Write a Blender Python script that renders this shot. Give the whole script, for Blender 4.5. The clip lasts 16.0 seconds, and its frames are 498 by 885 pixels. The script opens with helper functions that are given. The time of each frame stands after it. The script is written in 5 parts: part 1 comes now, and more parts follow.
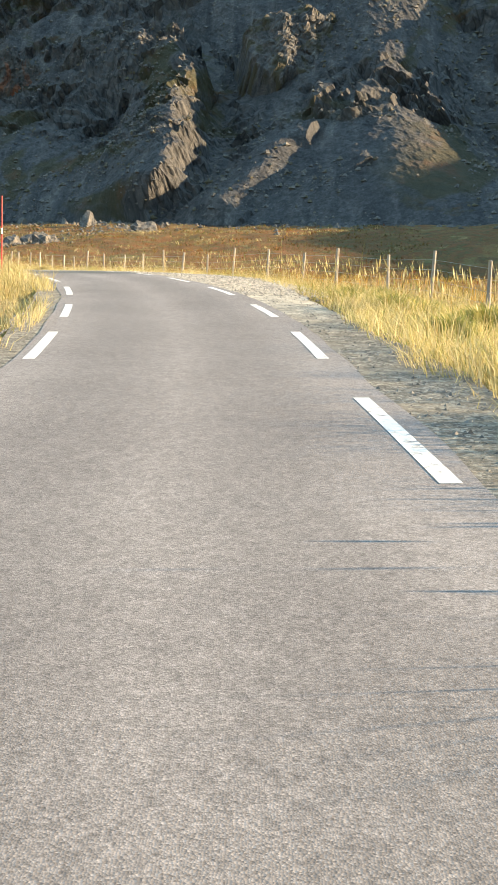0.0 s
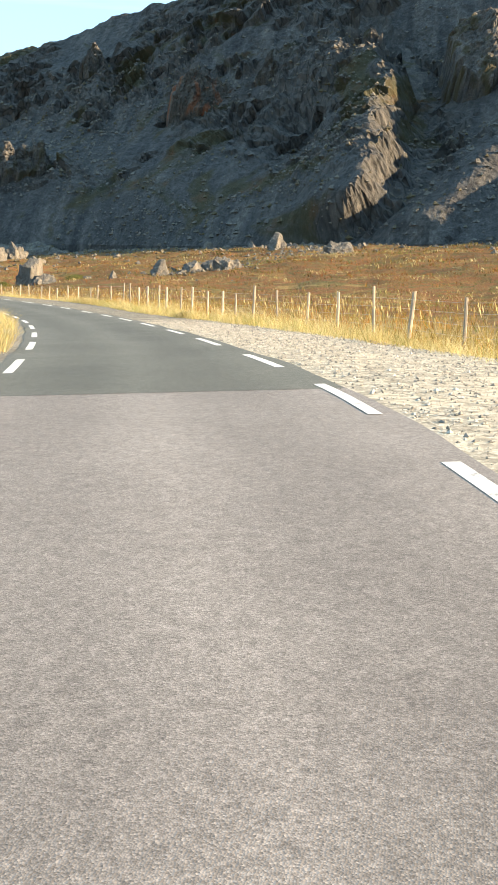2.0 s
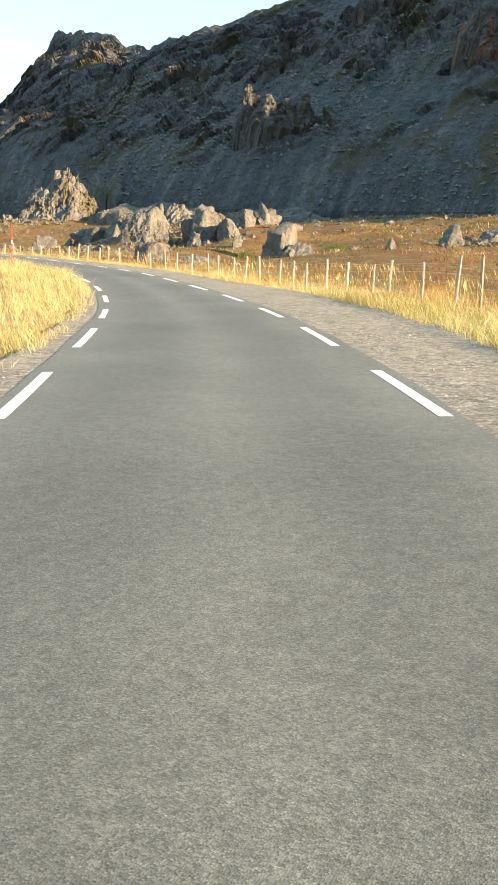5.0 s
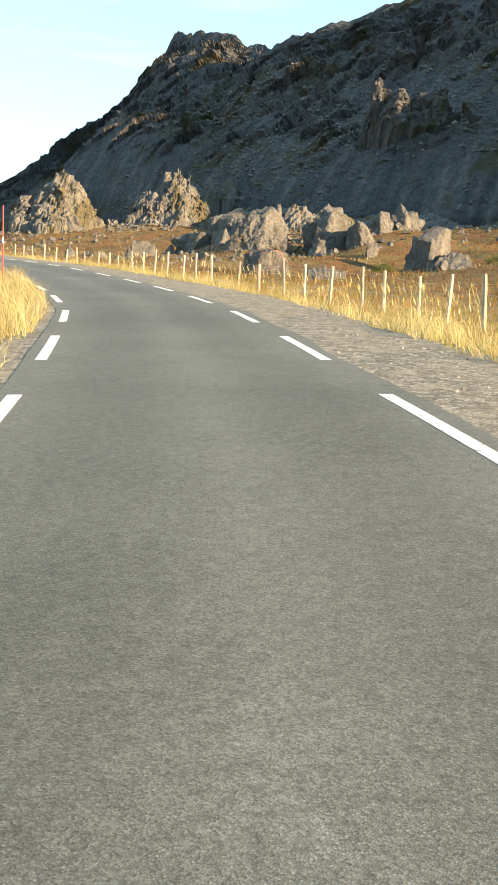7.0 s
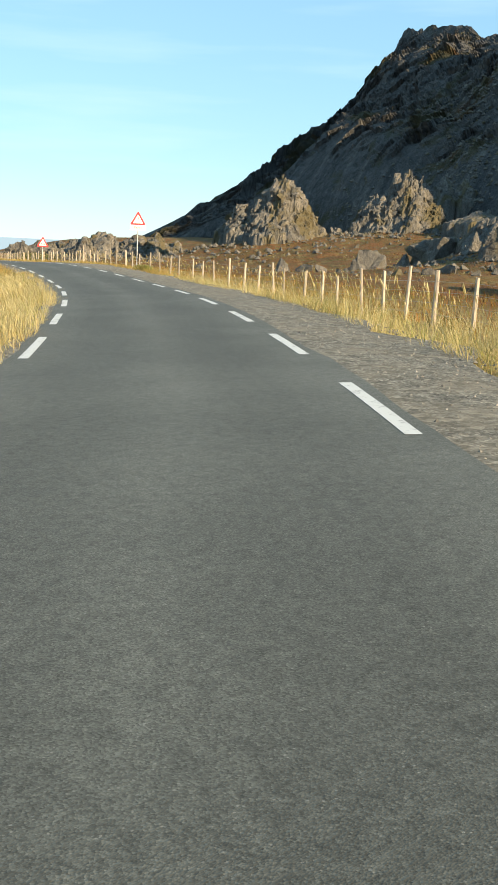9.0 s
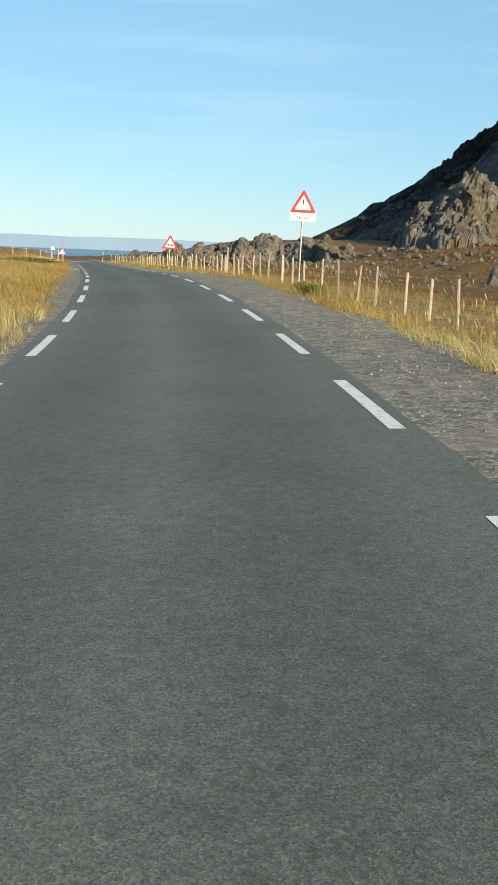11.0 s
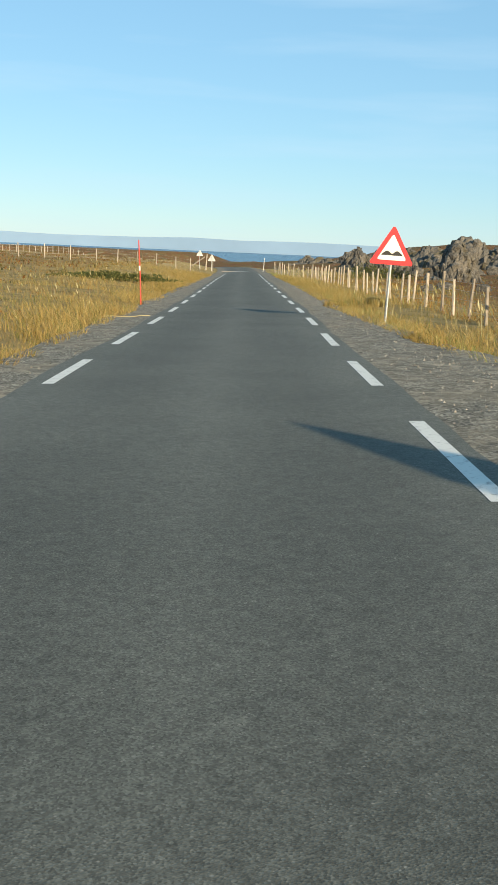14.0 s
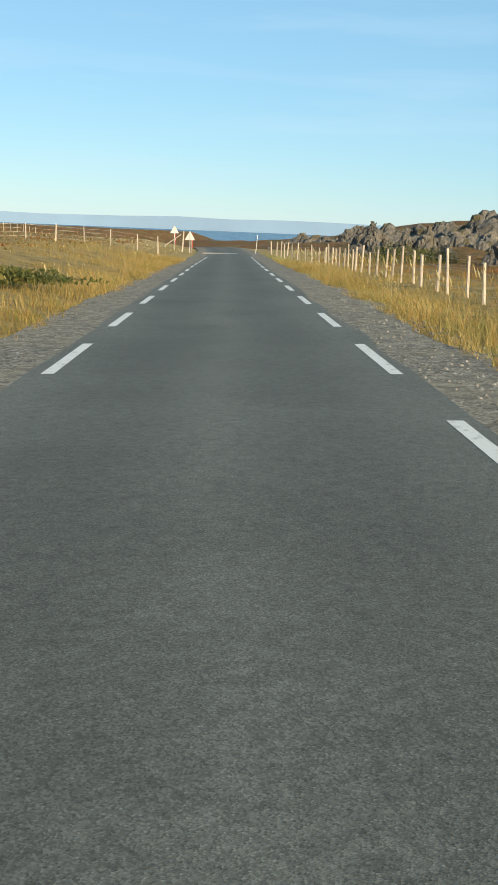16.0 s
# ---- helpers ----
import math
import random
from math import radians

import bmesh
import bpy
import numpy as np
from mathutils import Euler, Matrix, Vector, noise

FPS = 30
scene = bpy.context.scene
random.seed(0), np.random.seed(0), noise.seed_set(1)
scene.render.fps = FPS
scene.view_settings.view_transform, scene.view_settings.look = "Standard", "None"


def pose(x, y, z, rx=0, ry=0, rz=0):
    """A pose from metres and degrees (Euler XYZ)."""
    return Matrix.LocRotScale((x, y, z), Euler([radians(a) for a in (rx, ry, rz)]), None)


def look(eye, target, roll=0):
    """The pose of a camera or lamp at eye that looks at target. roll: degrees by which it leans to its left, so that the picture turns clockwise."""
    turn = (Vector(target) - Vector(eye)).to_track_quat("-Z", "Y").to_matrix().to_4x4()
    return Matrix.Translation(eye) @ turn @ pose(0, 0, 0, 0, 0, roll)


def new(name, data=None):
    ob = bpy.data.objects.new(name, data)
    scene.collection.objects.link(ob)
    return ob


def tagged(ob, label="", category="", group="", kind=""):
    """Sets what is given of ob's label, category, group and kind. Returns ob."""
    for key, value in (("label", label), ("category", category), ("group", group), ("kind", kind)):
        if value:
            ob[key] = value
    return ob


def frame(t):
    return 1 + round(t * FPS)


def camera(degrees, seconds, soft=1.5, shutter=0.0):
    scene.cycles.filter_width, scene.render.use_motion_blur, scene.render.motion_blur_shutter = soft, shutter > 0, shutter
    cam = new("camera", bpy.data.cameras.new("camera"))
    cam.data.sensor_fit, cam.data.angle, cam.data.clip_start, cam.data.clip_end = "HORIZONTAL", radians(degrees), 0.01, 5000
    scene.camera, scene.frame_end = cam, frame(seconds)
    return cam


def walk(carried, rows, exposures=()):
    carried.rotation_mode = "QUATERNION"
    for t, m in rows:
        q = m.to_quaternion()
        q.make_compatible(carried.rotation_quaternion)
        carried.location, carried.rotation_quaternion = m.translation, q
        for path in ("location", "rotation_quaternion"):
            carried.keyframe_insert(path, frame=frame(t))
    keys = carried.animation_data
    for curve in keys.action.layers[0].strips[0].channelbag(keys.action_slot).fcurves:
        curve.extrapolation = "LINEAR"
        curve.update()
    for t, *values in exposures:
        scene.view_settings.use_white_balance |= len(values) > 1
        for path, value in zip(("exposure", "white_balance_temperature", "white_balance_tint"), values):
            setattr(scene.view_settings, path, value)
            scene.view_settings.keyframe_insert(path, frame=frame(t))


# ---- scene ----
# ---------- camera and its drive ----------
cam = camera(25.94, 16.0, soft=1.6)
# seconds, x, y, z, heading from +x, pitch, roll
DRIVE = [
    (0.0, -0.00, 0.00, 1.220, 0.05, -8.95, 2.39),
    (0.5, 5.55, 0.25, 1.352, 2.06, -9.14, 1.53),
    (1.0, 11.10, 0.69, 1.584, 3.97, -8.13, 2.15),
    (1.5, 16.75, 1.41, 1.756, 6.72, -8.22, 2.54),
    (2.0, 22.74, 2.42, 1.998, 10.38, -8.17, 1.27),
    (2.5, 28.74, 3.76, 2.173, 14.08, -8.49, 1.00),
    (3.0, 34.69, 5.63, 2.227, 17.07, -9.87, 2.25),
    (3.5, 40.72, 7.78, 2.179, 19.68, -10.47, 2.04),
    (4.0, 46.81, 10.15, 2.080, 20.91, -10.32, 2.10),
    (4.5, 52.93, 12.80, 2.063, 22.35, -10.16, 2.28),
    (5.0, 58.95, 15.55, 1.975, 23.75, -9.95, 2.10),
    (5.5, 64.82, 18.48, 1.920, 25.55, -9.90, 2.05),
    (6.0, 70.54, 21.55, 1.890, 27.25, -9.80, 2.10),
    (6.5, 76.12, 24.72, 1.890, 28.65, -9.62, 2.45),
    (7.0, 81.58, 27.95, 1.940, 29.69, -9.68, 2.82),
    (7.5, 86.90, 31.27, 1.997, 31.80, -9.59, 2.19),
    (8.0, 92.00, 34.85, 2.082, 35.12, -9.72, 2.07),
    (8.5, 96.98, 38.78, 2.126, 38.47, -9.75, 1.67),
    (9.0, 101.87, 43.06, 2.174, 41.54, -9.64, 1.64),
    (9.5, 106.61, 47.67, 2.230, 44.18, -9.75, 1.52),
    (10.0, 111.29, 52.58, 2.262, 46.03, -9.57, 2.03),
    (10.5, 115.76, 57.59, 2.298, 48.06, -9.58, 2.00),
    (11.0, 120.02, 62.72, 2.367, 50.21, -9.74, 2.00),
    (11.5, 124.05, 67.95, 2.381, 52.28, -9.98, 2.00),
    (12.0, 127.87, 73.28, 2.409, 54.01, -9.48, 2.01),
    (12.5, 131.55, 78.67, 2.512, 55.15, -8.77, 2.54),
    (13.0, 135.12, 84.11, 2.615, 56.03, -9.07, 2.25),
    (13.5, 138.67, 89.78, 2.691, 57.36, -9.19, 2.68),
    (14.0, 142.07, 95.58, 2.728, 59.14, -9.84, 2.43),
    (14.5, 145.41, 101.48, 2.744, 59.89, -10.49, 2.26),
    (15.0, 148.67, 107.25, 2.663, 59.69, -10.80, 2.37),
    (15.5, 152.11, 113.11, 2.584, 58.92, -10.87, 2.50),
    (16.0, 155.57, 118.99, 2.554, 58.40, -10.90, 2.24),
]


def heading_pose(x, y, z, yaw, pitch, roll):
    a, b = radians(yaw), radians(pitch)
    way = Vector((math.cos(a) * math.cos(b), math.sin(a) * math.cos(b), math.sin(b)))
    return look((x, y, z), Vector((x, y, z)) + way, roll)


walk(cam, [(r[0], heading_pose(*r[1:])) for r in DRIVE],
     exposures=[(0, 2.05, 6500, 11), (1.5, 2.05, 6500, 11), (3.5, 2.2, 6700, 12), (7, 1.95, 6700, 11), (9, 1.25, 6150, 6), (12.5, 0.87, 5850, 4), (16, 0.82, 5850, 4)])

# ---------- daylight ----------
SUN_EL, SUN_AZ = radians(17.0), radians(-91.0)      # azimuth of the sun from +x, anticlockwise
world = bpy.data.worlds.new("sky")
scene.world = world
world.use_nodes = True
wn = world.node_tree.nodes
wn.clear()
sky = wn.new("ShaderNodeTexSky")
sky.sky_type = "NISHITA"
sky.sun_disc = False
sky.sun_elevation = SUN_EL
sky.sun_rotation = radians(90) - SUN_AZ
sky.air_density, sky.dust_density, sky.ozone_density = 1.0, 0.05, 1.9
wbg = wn.new("ShaderNodeBackground")
wbg.inputs["Strength"].default_value = 0.064
wout = wn.new("ShaderNodeOutputWorld")
# thin haze that evens out the sky
haze = wn.new("ShaderNodeMix")
haze.data_type = "RGBA"
haze.inputs[0].default_value = 0.45
haze.inputs[7].default_value = (3.55, 6.25, 8.15, 1)
# faint high streaks of cloud
sky_at = wn.new("ShaderNodeTexCoord")
sky_map = wn.new("ShaderNodeMapping")
sky_map.inputs["Scale"].default_value = (2.2, 2.2, 22.0)
streak = wn.new("ShaderNodeTexNoise")
streak.inputs["Scale"].default_value, streak.inputs["Detail"].default_value = 1.6, 5.0
thin = wn.new("ShaderNodeMapRange")
thin.inputs[1].default_value, thin.inputs[2].default_value = 0.52, 0.8
thin.inputs[3].default_value, thin.inputs[4].default_value = 0.0, 0.35
veil = wn.new("ShaderNodeMix")
veil.data_type = "RGBA"
veil.inputs[7].default_value = (6.2, 7.4, 8.2, 1)
world.node_tree.links.new(sky_at.outputs["Generated"], sky_map.inputs[0])
world.node_tree.links.new(sky_map.outputs[0], streak.inputs["Vector"])
world.node_tree.links.new(streak.outputs["Fac"], thin.inputs[0])
world.node_tree.links.new(thin.outputs[0], veil.inputs[0])
world.node_tree.links.new(sky.outputs[0], haze.inputs[6])
world.node_tree.links.new(haze.outputs[2], veil.inputs[6])
world.node_tree.links.new(veil.outputs[2], wbg.inputs[0])
world.node_tree.links.new(wbg.outputs[0], wout.inputs[0])
sun_data = bpy.data.lights.new("sun", "SUN")
sun_data.energy, sun_data.angle, sun_data.color = 5.0, radians(0.6), (1.0, 0.74, 0.45)
sun = new("sun", sun_data)
sun_way = Vector((math.cos(SUN_AZ) * math.cos(SUN_EL), math.sin(SUN_AZ) * math.cos(SUN_EL), math.sin(SUN_EL)))
sun.matrix_world = look(sun_way * 300, (0, 0, 0))


# ---------- materials ----------
def material(name, rough=0.85, metal=0.0):
    m = bpy.data.materials.new(name)
    m.use_nodes = True
    nt = m.node_tree
    b = nt.nodes["Principled BSDF"]
    b.inputs["Roughness"].default_value = rough
    b.inputs["Metallic"].default_value = metal
    b.inputs["Specular IOR Level"].default_value = 0.3
    return m, nt, b


def node(nt, kind, **values):
    n = nt.nodes.new(kind)
    for key, v in values.items():
        n.inputs[key.replace("_", " ")].default_value = v
    return n


def place(nt, scale=(1, 1, 1), turn=(0, 0, 0)):
    c = nt.nodes.new("ShaderNodeTexCoord")
    mp = nt.nodes.new("ShaderNodeMapping")
    mp.inputs["Scale"].default_value = scale
    mp.inputs["Rotation"].default_value = turn
    nt.links.new(c.outputs["Object"], mp.inputs[0])
    return mp.outputs[0]


def noisy(nt, where, scale, detail=4.0, rough=0.55, warp=0.0):
    n = node(nt, "ShaderNodeTexNoise", Scale=scale, Detail=detail, Roughness=rough, Distortion=warp)
    nt.links.new(where, n.inputs["Vector"])
    return n.outputs["Fac"]


def ramp(nt, fac, stops):
    r = nt.nodes.new("ShaderNodeValToRGB")
    el = r.color_ramp.elements
    while len(el) < len(stops):
        el.new(0.5)
    for e, (at, col) in zip(el, stops):
        e.position, e.color = at, (*col, 1) if len(col) == 3 else col
    nt.links.new(fac, r.inputs[0])
    return r.outputs[0]


def mix(nt, fac, a, b, blend="MIX"):
    m = nt.nodes.new("ShaderNodeMix")
    m.data_type, m.blend_type = "RGBA", blend
    for key, v in ((0, fac), (6, a), (7, b)):
        if hasattr(v, "is_linked"):
            nt.links.new(v, m.inputs[key])
        else:
            m.inputs[key].default_value = v if key == 0 else (*v, 1)
    return m.outputs[2]


def bump(nt, b, height, strength, dist):
    n = node(nt, "ShaderNodeBump", Strength=strength, Distance=dist)
    nt.links.new(height, n.inputs["Height"])
    nt.links.new(n.outputs[0], b.inputs["Normal"])
    return n


def grey(v):
    return (v, v, v)


def asphalt(name, dark, light, worn):
    m, nt, b = material(name, 0.82)
    w = place(nt)
    stones = node(nt, "ShaderNodeTexVoronoi", Scale=150.0)
    nt.links.new(w, stones.inputs["Vector"])
    base = ramp(nt, noisy(nt, w, 0.35, 6, 0.65), [(0.3, dark), (0.7, light)])
    grain = ramp(nt, stones.outputs["Color"], [(0.1, grey(0.6)), (0.55, grey(1.0)), (0.95, grey(1.5))])
    col = mix(nt, 1.0, base, grain, "MULTIPLY")
    blot = ramp(nt, noisy(nt, w, 14, 6, 0.8), [(0.3, grey(0.72)), (0.7, grey(1.28))])
    col = mix(nt, 1.0, col, blot, "MULTIPLY")
    chips = node(nt, "ShaderNodeTexVoronoi", Scale=38.0)
    nt.links.new(w, chips.inputs["Vector"])
    specks = ramp(nt, chips.outputs["Distance"], [(0.10, grey(0.8)), (0.17, grey(0.0))])
    sparse = ramp(nt, noisy(nt, w, 7, 4, 0.7), [(0.42, grey(0.0)), (0.60, grey(1.0))])
    # wheel tracks, worn smooth, with loose chips between and beside them
    lane = nt.nodes.new("ShaderNodeAttribute")
    lane.attribute_name = "across"
    wander = nt.nodes.new("ShaderNodeMath")
    wander.operation = "MULTIPLY_ADD"
    nt.links.new(noisy(nt, w, 0.3, 4, 0.6), wander.inputs[0])
    wander.inputs[1].default_value = 0.22
    nt.links.new(lane.outputs["Fac"], wander.inputs[2])
    track = ramp(nt, wander.outputs[0], [(0.18, grey(1.12)), (0.34, grey(0.90)), (0.46, grey(0.92)), (0.60, grey(1.14)), (0.74, grey(0.92)), (0.86, grey(0.90)), (1.0, grey(1.12))])
    col = mix(nt, 1.0, col, track, "MULTIPLY")
    col = mix(nt, mix(nt, 1.0, specks, sparse, "MULTIPLY"), col, worn)
    nt.links.new(col, b.inputs["Base Color"])
    bump(nt, b, stones.outputs["Distance"], 0.35, 0.003)
    return m


ASPHALT_OLD = asphalt("asphalt_old", (0.170, 0.153, 0.140), (0.225, 0.205, 0.188), (0.32, 0.295, 0.265))
ASPHALT = asphalt("asphalt", (0.088, 0.090, 0.077), (0.124, 0.126, 0.108), (0.25, 0.245, 0.215))


def painted_line():
    m, nt, b = material("road_paint", 0.6)
    w = place(nt)
    wear = ramp(nt, noisy(nt, w, 9, 6, 0.75), [(0.33, grey(0.0)), (0.46, grey(1.0))])
    col = mix(nt, wear, (0.20, 0.19, 0.18), (0.66, 0.65, 0.60))
    nt.links.new(col, b.inputs["Base Color"])
    bump(nt, b, noisy(nt, w, 60, 3), 0.3, 0.004)
    return m


PAINT = painted_line()


def gravel_mat(name, greys, pales):
    """Loose stones and dust; paler where the mesh says so. Each set: dark, middle and light stones, dust."""
    m, nt, b = material(name, 0.95)
    w = place(nt)
    v = node(nt, "ShaderNodeTexVoronoi", Scale=42.0)
    nt.links.new(w, v.inputs["Vector"])
    big = node(nt, "ShaderNodeTexVoronoi", Scale=9.0)
    nt.links.new(w, big.inputs["Vector"])
    fines = ramp(nt, noisy(nt, w, 0.9, 6, 0.7), [(0.42, grey(0.1)), (0.62, grey(0.75))])
    sets = [mix(nt, fines, ramp(nt, v.outputs["Color"], [(0.15, dark), (0.5, mid), (0.9, light)]), dust) for dark, mid, light, dust in (greys, pales)]
    at = nt.nodes.new("ShaderNodeAttribute")
    at.attribute_name = "pale"
    edge = nt.nodes.new("ShaderNodeMath")
    edge.operation = "MULTIPLY_ADD"
    nt.links.new(noisy(nt, w, 0.8, 6, 0.7), edge.inputs[0])
    edge.inputs[1].default_value = 1.1
    nt.links.new(at.outputs["Fac"], edge.inputs[2])
    col = mix(nt, ramp(nt, edge.outputs[0], [(0.68, grey(0.0)), (1.0, grey(1.0))]), sets[0], sets[1])
    lump = ramp(nt, big.outputs["Color"], [(0.2, grey(0.7)), (0.8, grey(1.25))])
    col = mix(nt, 1.0, col, lump, "MULTIPLY")
    nt.links.new(col, b.inputs["Base Color"])
    bump(nt, b, noisy(nt, w, 34, 5, 0.7), 0.8, 0.012)
    return m


GRAVEL = gravel_mat("gravel", ((0.062, 0.057, 0.046), (0.165, 0.152, 0.122), (0.36, 0.335, 0.27), (0.225, 0.195, 0.143)),
                    ((0.20, 0.18, 0.14), (0.36, 0.325, 0.255), (0.56, 0.52, 0.42), (0.44, 0.39, 0.295)))


def heath_mat():
    m, nt, b = material("heath", 1.0)
    w = place(nt)
    big = noisy(nt, w, 0.085, 6, 0.62, 0.8)
    mid = noisy(nt, w, 0.3, 7, 0.7, 0.5)
    a = ramp(nt, big, [(0.32, (0.04, 0.045, 0.015)), (0.40, (0.21, 0.15, 0.05)), (0.46, (0.16, 0.062, 0.022)), (0.51, (0.07, 0.07, 0.023)), (0.57, (0.19, 0.075, 0.027)), (0.63, (0.10, 0.09, 0.03)), (0.72, (0.32, 0.245, 0.10))])
    c = ramp(nt, mid, [(0.30, (0.035, 0.04, 0.014)), (0.40, (0.16, 0.125, 0.04)), (0.50, (0.21, 0.085, 0.028)), (0.58, (0.12, 0.105, 0.033)), (0.70, (0.40, 0.31, 0.13))])
    col = mix(nt, 0.5, a, c)
    fine = ramp(nt, noisy(nt, w, 5.0, 6, 0.75), [(0.3, grey(0.30)), (0.62, grey(1.35))])
    col = mix(nt, 1.0, col, fine, "MULTIPLY")
    at = nt.nodes.new("ShaderNodeAttribute")
    at.attribute_name = "grassy"
    dry = ramp(nt, noisy(nt, w, 1.2, 6, 0.7), [(0.3, (0.17, 0.14, 0.045)), (0.5, (0.34, 0.26, 0.105)), (0.7, (0.46, 0.36, 0.16))])
    col = mix(nt, at.outputs["Fac"], col, dry)
    nt.links.new(col, b.inputs["Base Color"])
    bump(nt, b, noisy(nt, w, 2.2, 8, 0.75), 1.0, 0.35)
    return m


HEATH = heath_mat()


def rock_mat(name, dark, light, warm, moss, scale, moss_from=0.62, rubble=0.0):
    m, nt, b = material(name, 0.92)
    w = place(nt)
    tall = place(nt, (1.0, 1.0, 0.35), (0.35, 0.2, 0))
    col = ramp(nt, noisy(nt, tall, scale, 9, 0.7, 0.5), [(0.32, dark), (0.5, light), (0.66, warm)])
    fine = ramp(nt, noisy(nt, w, scale * 7, 6, 0.75), [(0.28, grey(0.45)), (0.55, grey(1.05)), (0.75, grey(1.35))])
    col = mix(nt, 1.0, col, fine, "MULTIPLY")
    speck = ramp(nt, noisy(nt, w, scale * 26, 4, 0.7), [(0.3, grey(0.55)), (0.5, grey(0.95)), (0.7, grey(1.5))])
    col = mix(nt, 1.0, col, speck, "MULTIPLY")
    if rubble:
        for size in (rubble, rubble * 2.6):
            cells = node(nt, "ShaderNodeTexVoronoi", Scale=size)
            nt.links.new(w, cells.inputs["Vector"])
            tone = ramp(nt, cells.outputs["Color"], [(0.15, grey(0.62)), (0.5, grey(0.97)), (0.9, grey(1.4))])
            col = mix(nt, 0.8, col, tone, "MULTIPLY")
    geo = nt.nodes.new("ShaderNodeNewGeometry")
    sep = nt.nodes.new("ShaderNodeSeparateXYZ")
    nt.links.new(geo.outputs["Normal"], sep.inputs[0])
    add = nt.nodes.new("ShaderNodeMath")
    add.operation = "MULTIPLY_ADD"
    nt.links.new(noisy(nt, w, scale * 1.3, 5, 0.65), add.inputs[0])
    add.inputs[1].default_value = 0.9
    nt.links.new(sep.outputs["Z"], add.inputs[2])
    half = nt.nodes.new("ShaderNodeMath")
    half.operation = "MULTIPLY"
    nt.links.new(add.outputs[0], half.inputs[0])
    half.inputs[1].default_value = 0.5
    green = ramp(nt, half.outputs[0], [(moss_from, grey(0.0)), (moss_from + 0.06, grey(1.0))])
    stain = ramp(nt, noisy(nt, place(nt, (1, 1, 0.5)), scale * 0.45, 4, 0.55, 1.0), [(0.50, grey(0.0)), (0.62, grey(0.75))])
    col = mix(nt, stain, col, tuple(q * 0.9 for q in moss))
    mossy = ramp(nt, noisy(nt, w, scale * 2.1, 5, 0.6), [(0.35, moss), (0.65, tuple(q * 1.6 for q in moss))])
    col = mix(nt, green, col, mossy)
    nt.links.new(col, b.inputs["Base Color"])
    bump(nt, b, noisy(nt, tall, scale * 4, 10, 0.75), 1.0, 0.5 / scale * 0.25)
    return m



def mountain_mat():
    """Streaked scree, jointed dark cliffs where the slope is broken, patches of turf."""
    m, nt, b = material("mountain_rock", 0.95)
    w = place(nt)
    down = place(nt, (0.03, 0.26, 0.045), (0, 0, 0.12))
    scree = ramp(nt, noisy(nt, down, 1.0, 9, 0.66, 0.3), [(0.32, (0.036, 0.037, 0.039)), (0.48, (0.060, 0.060, 0.059)), (0.58, (0.082, 0.079, 0.074)), (0.70, (0.125, 0.117, 0.104))])
    stones = ramp(nt, noisy(nt, w, 1.5, 7, 0.85), [(0.32, grey(0.55)), (0.5, grey(0.95)), (0.68, grey(1.5))])
    scree = mix(nt, 1.0, scree, stones, "MULTIPLY")
    for size in (0.6, 1.7):
        cells = node(nt, "ShaderNodeTexVoronoi", Scale=size)
        nt.links.new(w, cells.inputs["Vector"])
        tone = ramp(nt, cells.outputs["Color"], [(0.15, grey(0.66)), (0.5, grey(0.97)), (0.9, grey(1.4))])
        scree = mix(nt, 0.6, scree, tone, "MULTIPLY")
    tilted = place(nt, (1.0, 0.7, 0.28), (0.5, 0.25, 0))
    cliff = ramp(nt, noisy(nt, tilted, 0.55, 9, 0.72, 0.6), [(0.32, (0.026, 0.027, 0.029)), (0.46, (0.064, 0.064, 0.063)), (0.58, (0.094, 0.090, 0.083)), (0.70, (0.155, 0.143, 0.125))])
    crack = node(nt, "ShaderNodeTexVoronoi", Scale=0.42)
    crack.feature = "DISTANCE_TO_EDGE"
    nt.links.new(tilted, crack.inputs["Vector"])
    cliff = mix(nt, 1.0, cliff, ramp(nt, crack.outputs["Distance"], [(0.0, grey(0.45)), (0.09, grey(1.0))]), "MULTIPLY")
    at = nt.nodes.new("ShaderNodeAttribute")
    at.attribute_name = "broken"
    col = mix(nt, at.outputs["Fac"], scree, cliff)
    turf = ramp(nt, noisy(nt, place(nt, (0.02, 0.035, 0.05), (0, 0, 0.3)), 1.0, 7, 0.62, 1.0), [(0.54, grey(0.0)), (0.60, grey(0.85))])
    sod = ramp(nt, noisy(nt, w, 0.12, 6, 0.7), [(0.35, (0.028, 0.030, 0.012)), (0.55, (0.055, 0.046, 0.018)), (0.68, (0.10, 0.05, 0.02))])
    where = nt.nodes.new("ShaderNodeAttribute")
    where.attribute_name = "sod"
    turf = mix(nt, 1.0, turf, where.outputs["Color"], "MULTIPLY")
    col = mix(nt, turf, col, sod)
    nt.links.new(col, b.inputs["Base Color"])
    bump(nt, b, noisy(nt, w, 0.9, 10, 0.78), 1.0, 0.7)
    return m


SCREE = mountain_mat()
CRAG = rock_mat("crag_rock", (0.068, 0.065, 0.059), (0.134, 0.127, 0.114), (0.20, 0.18, 0.148), (0.10, 0.08, 0.03), 0.45, 0.80)


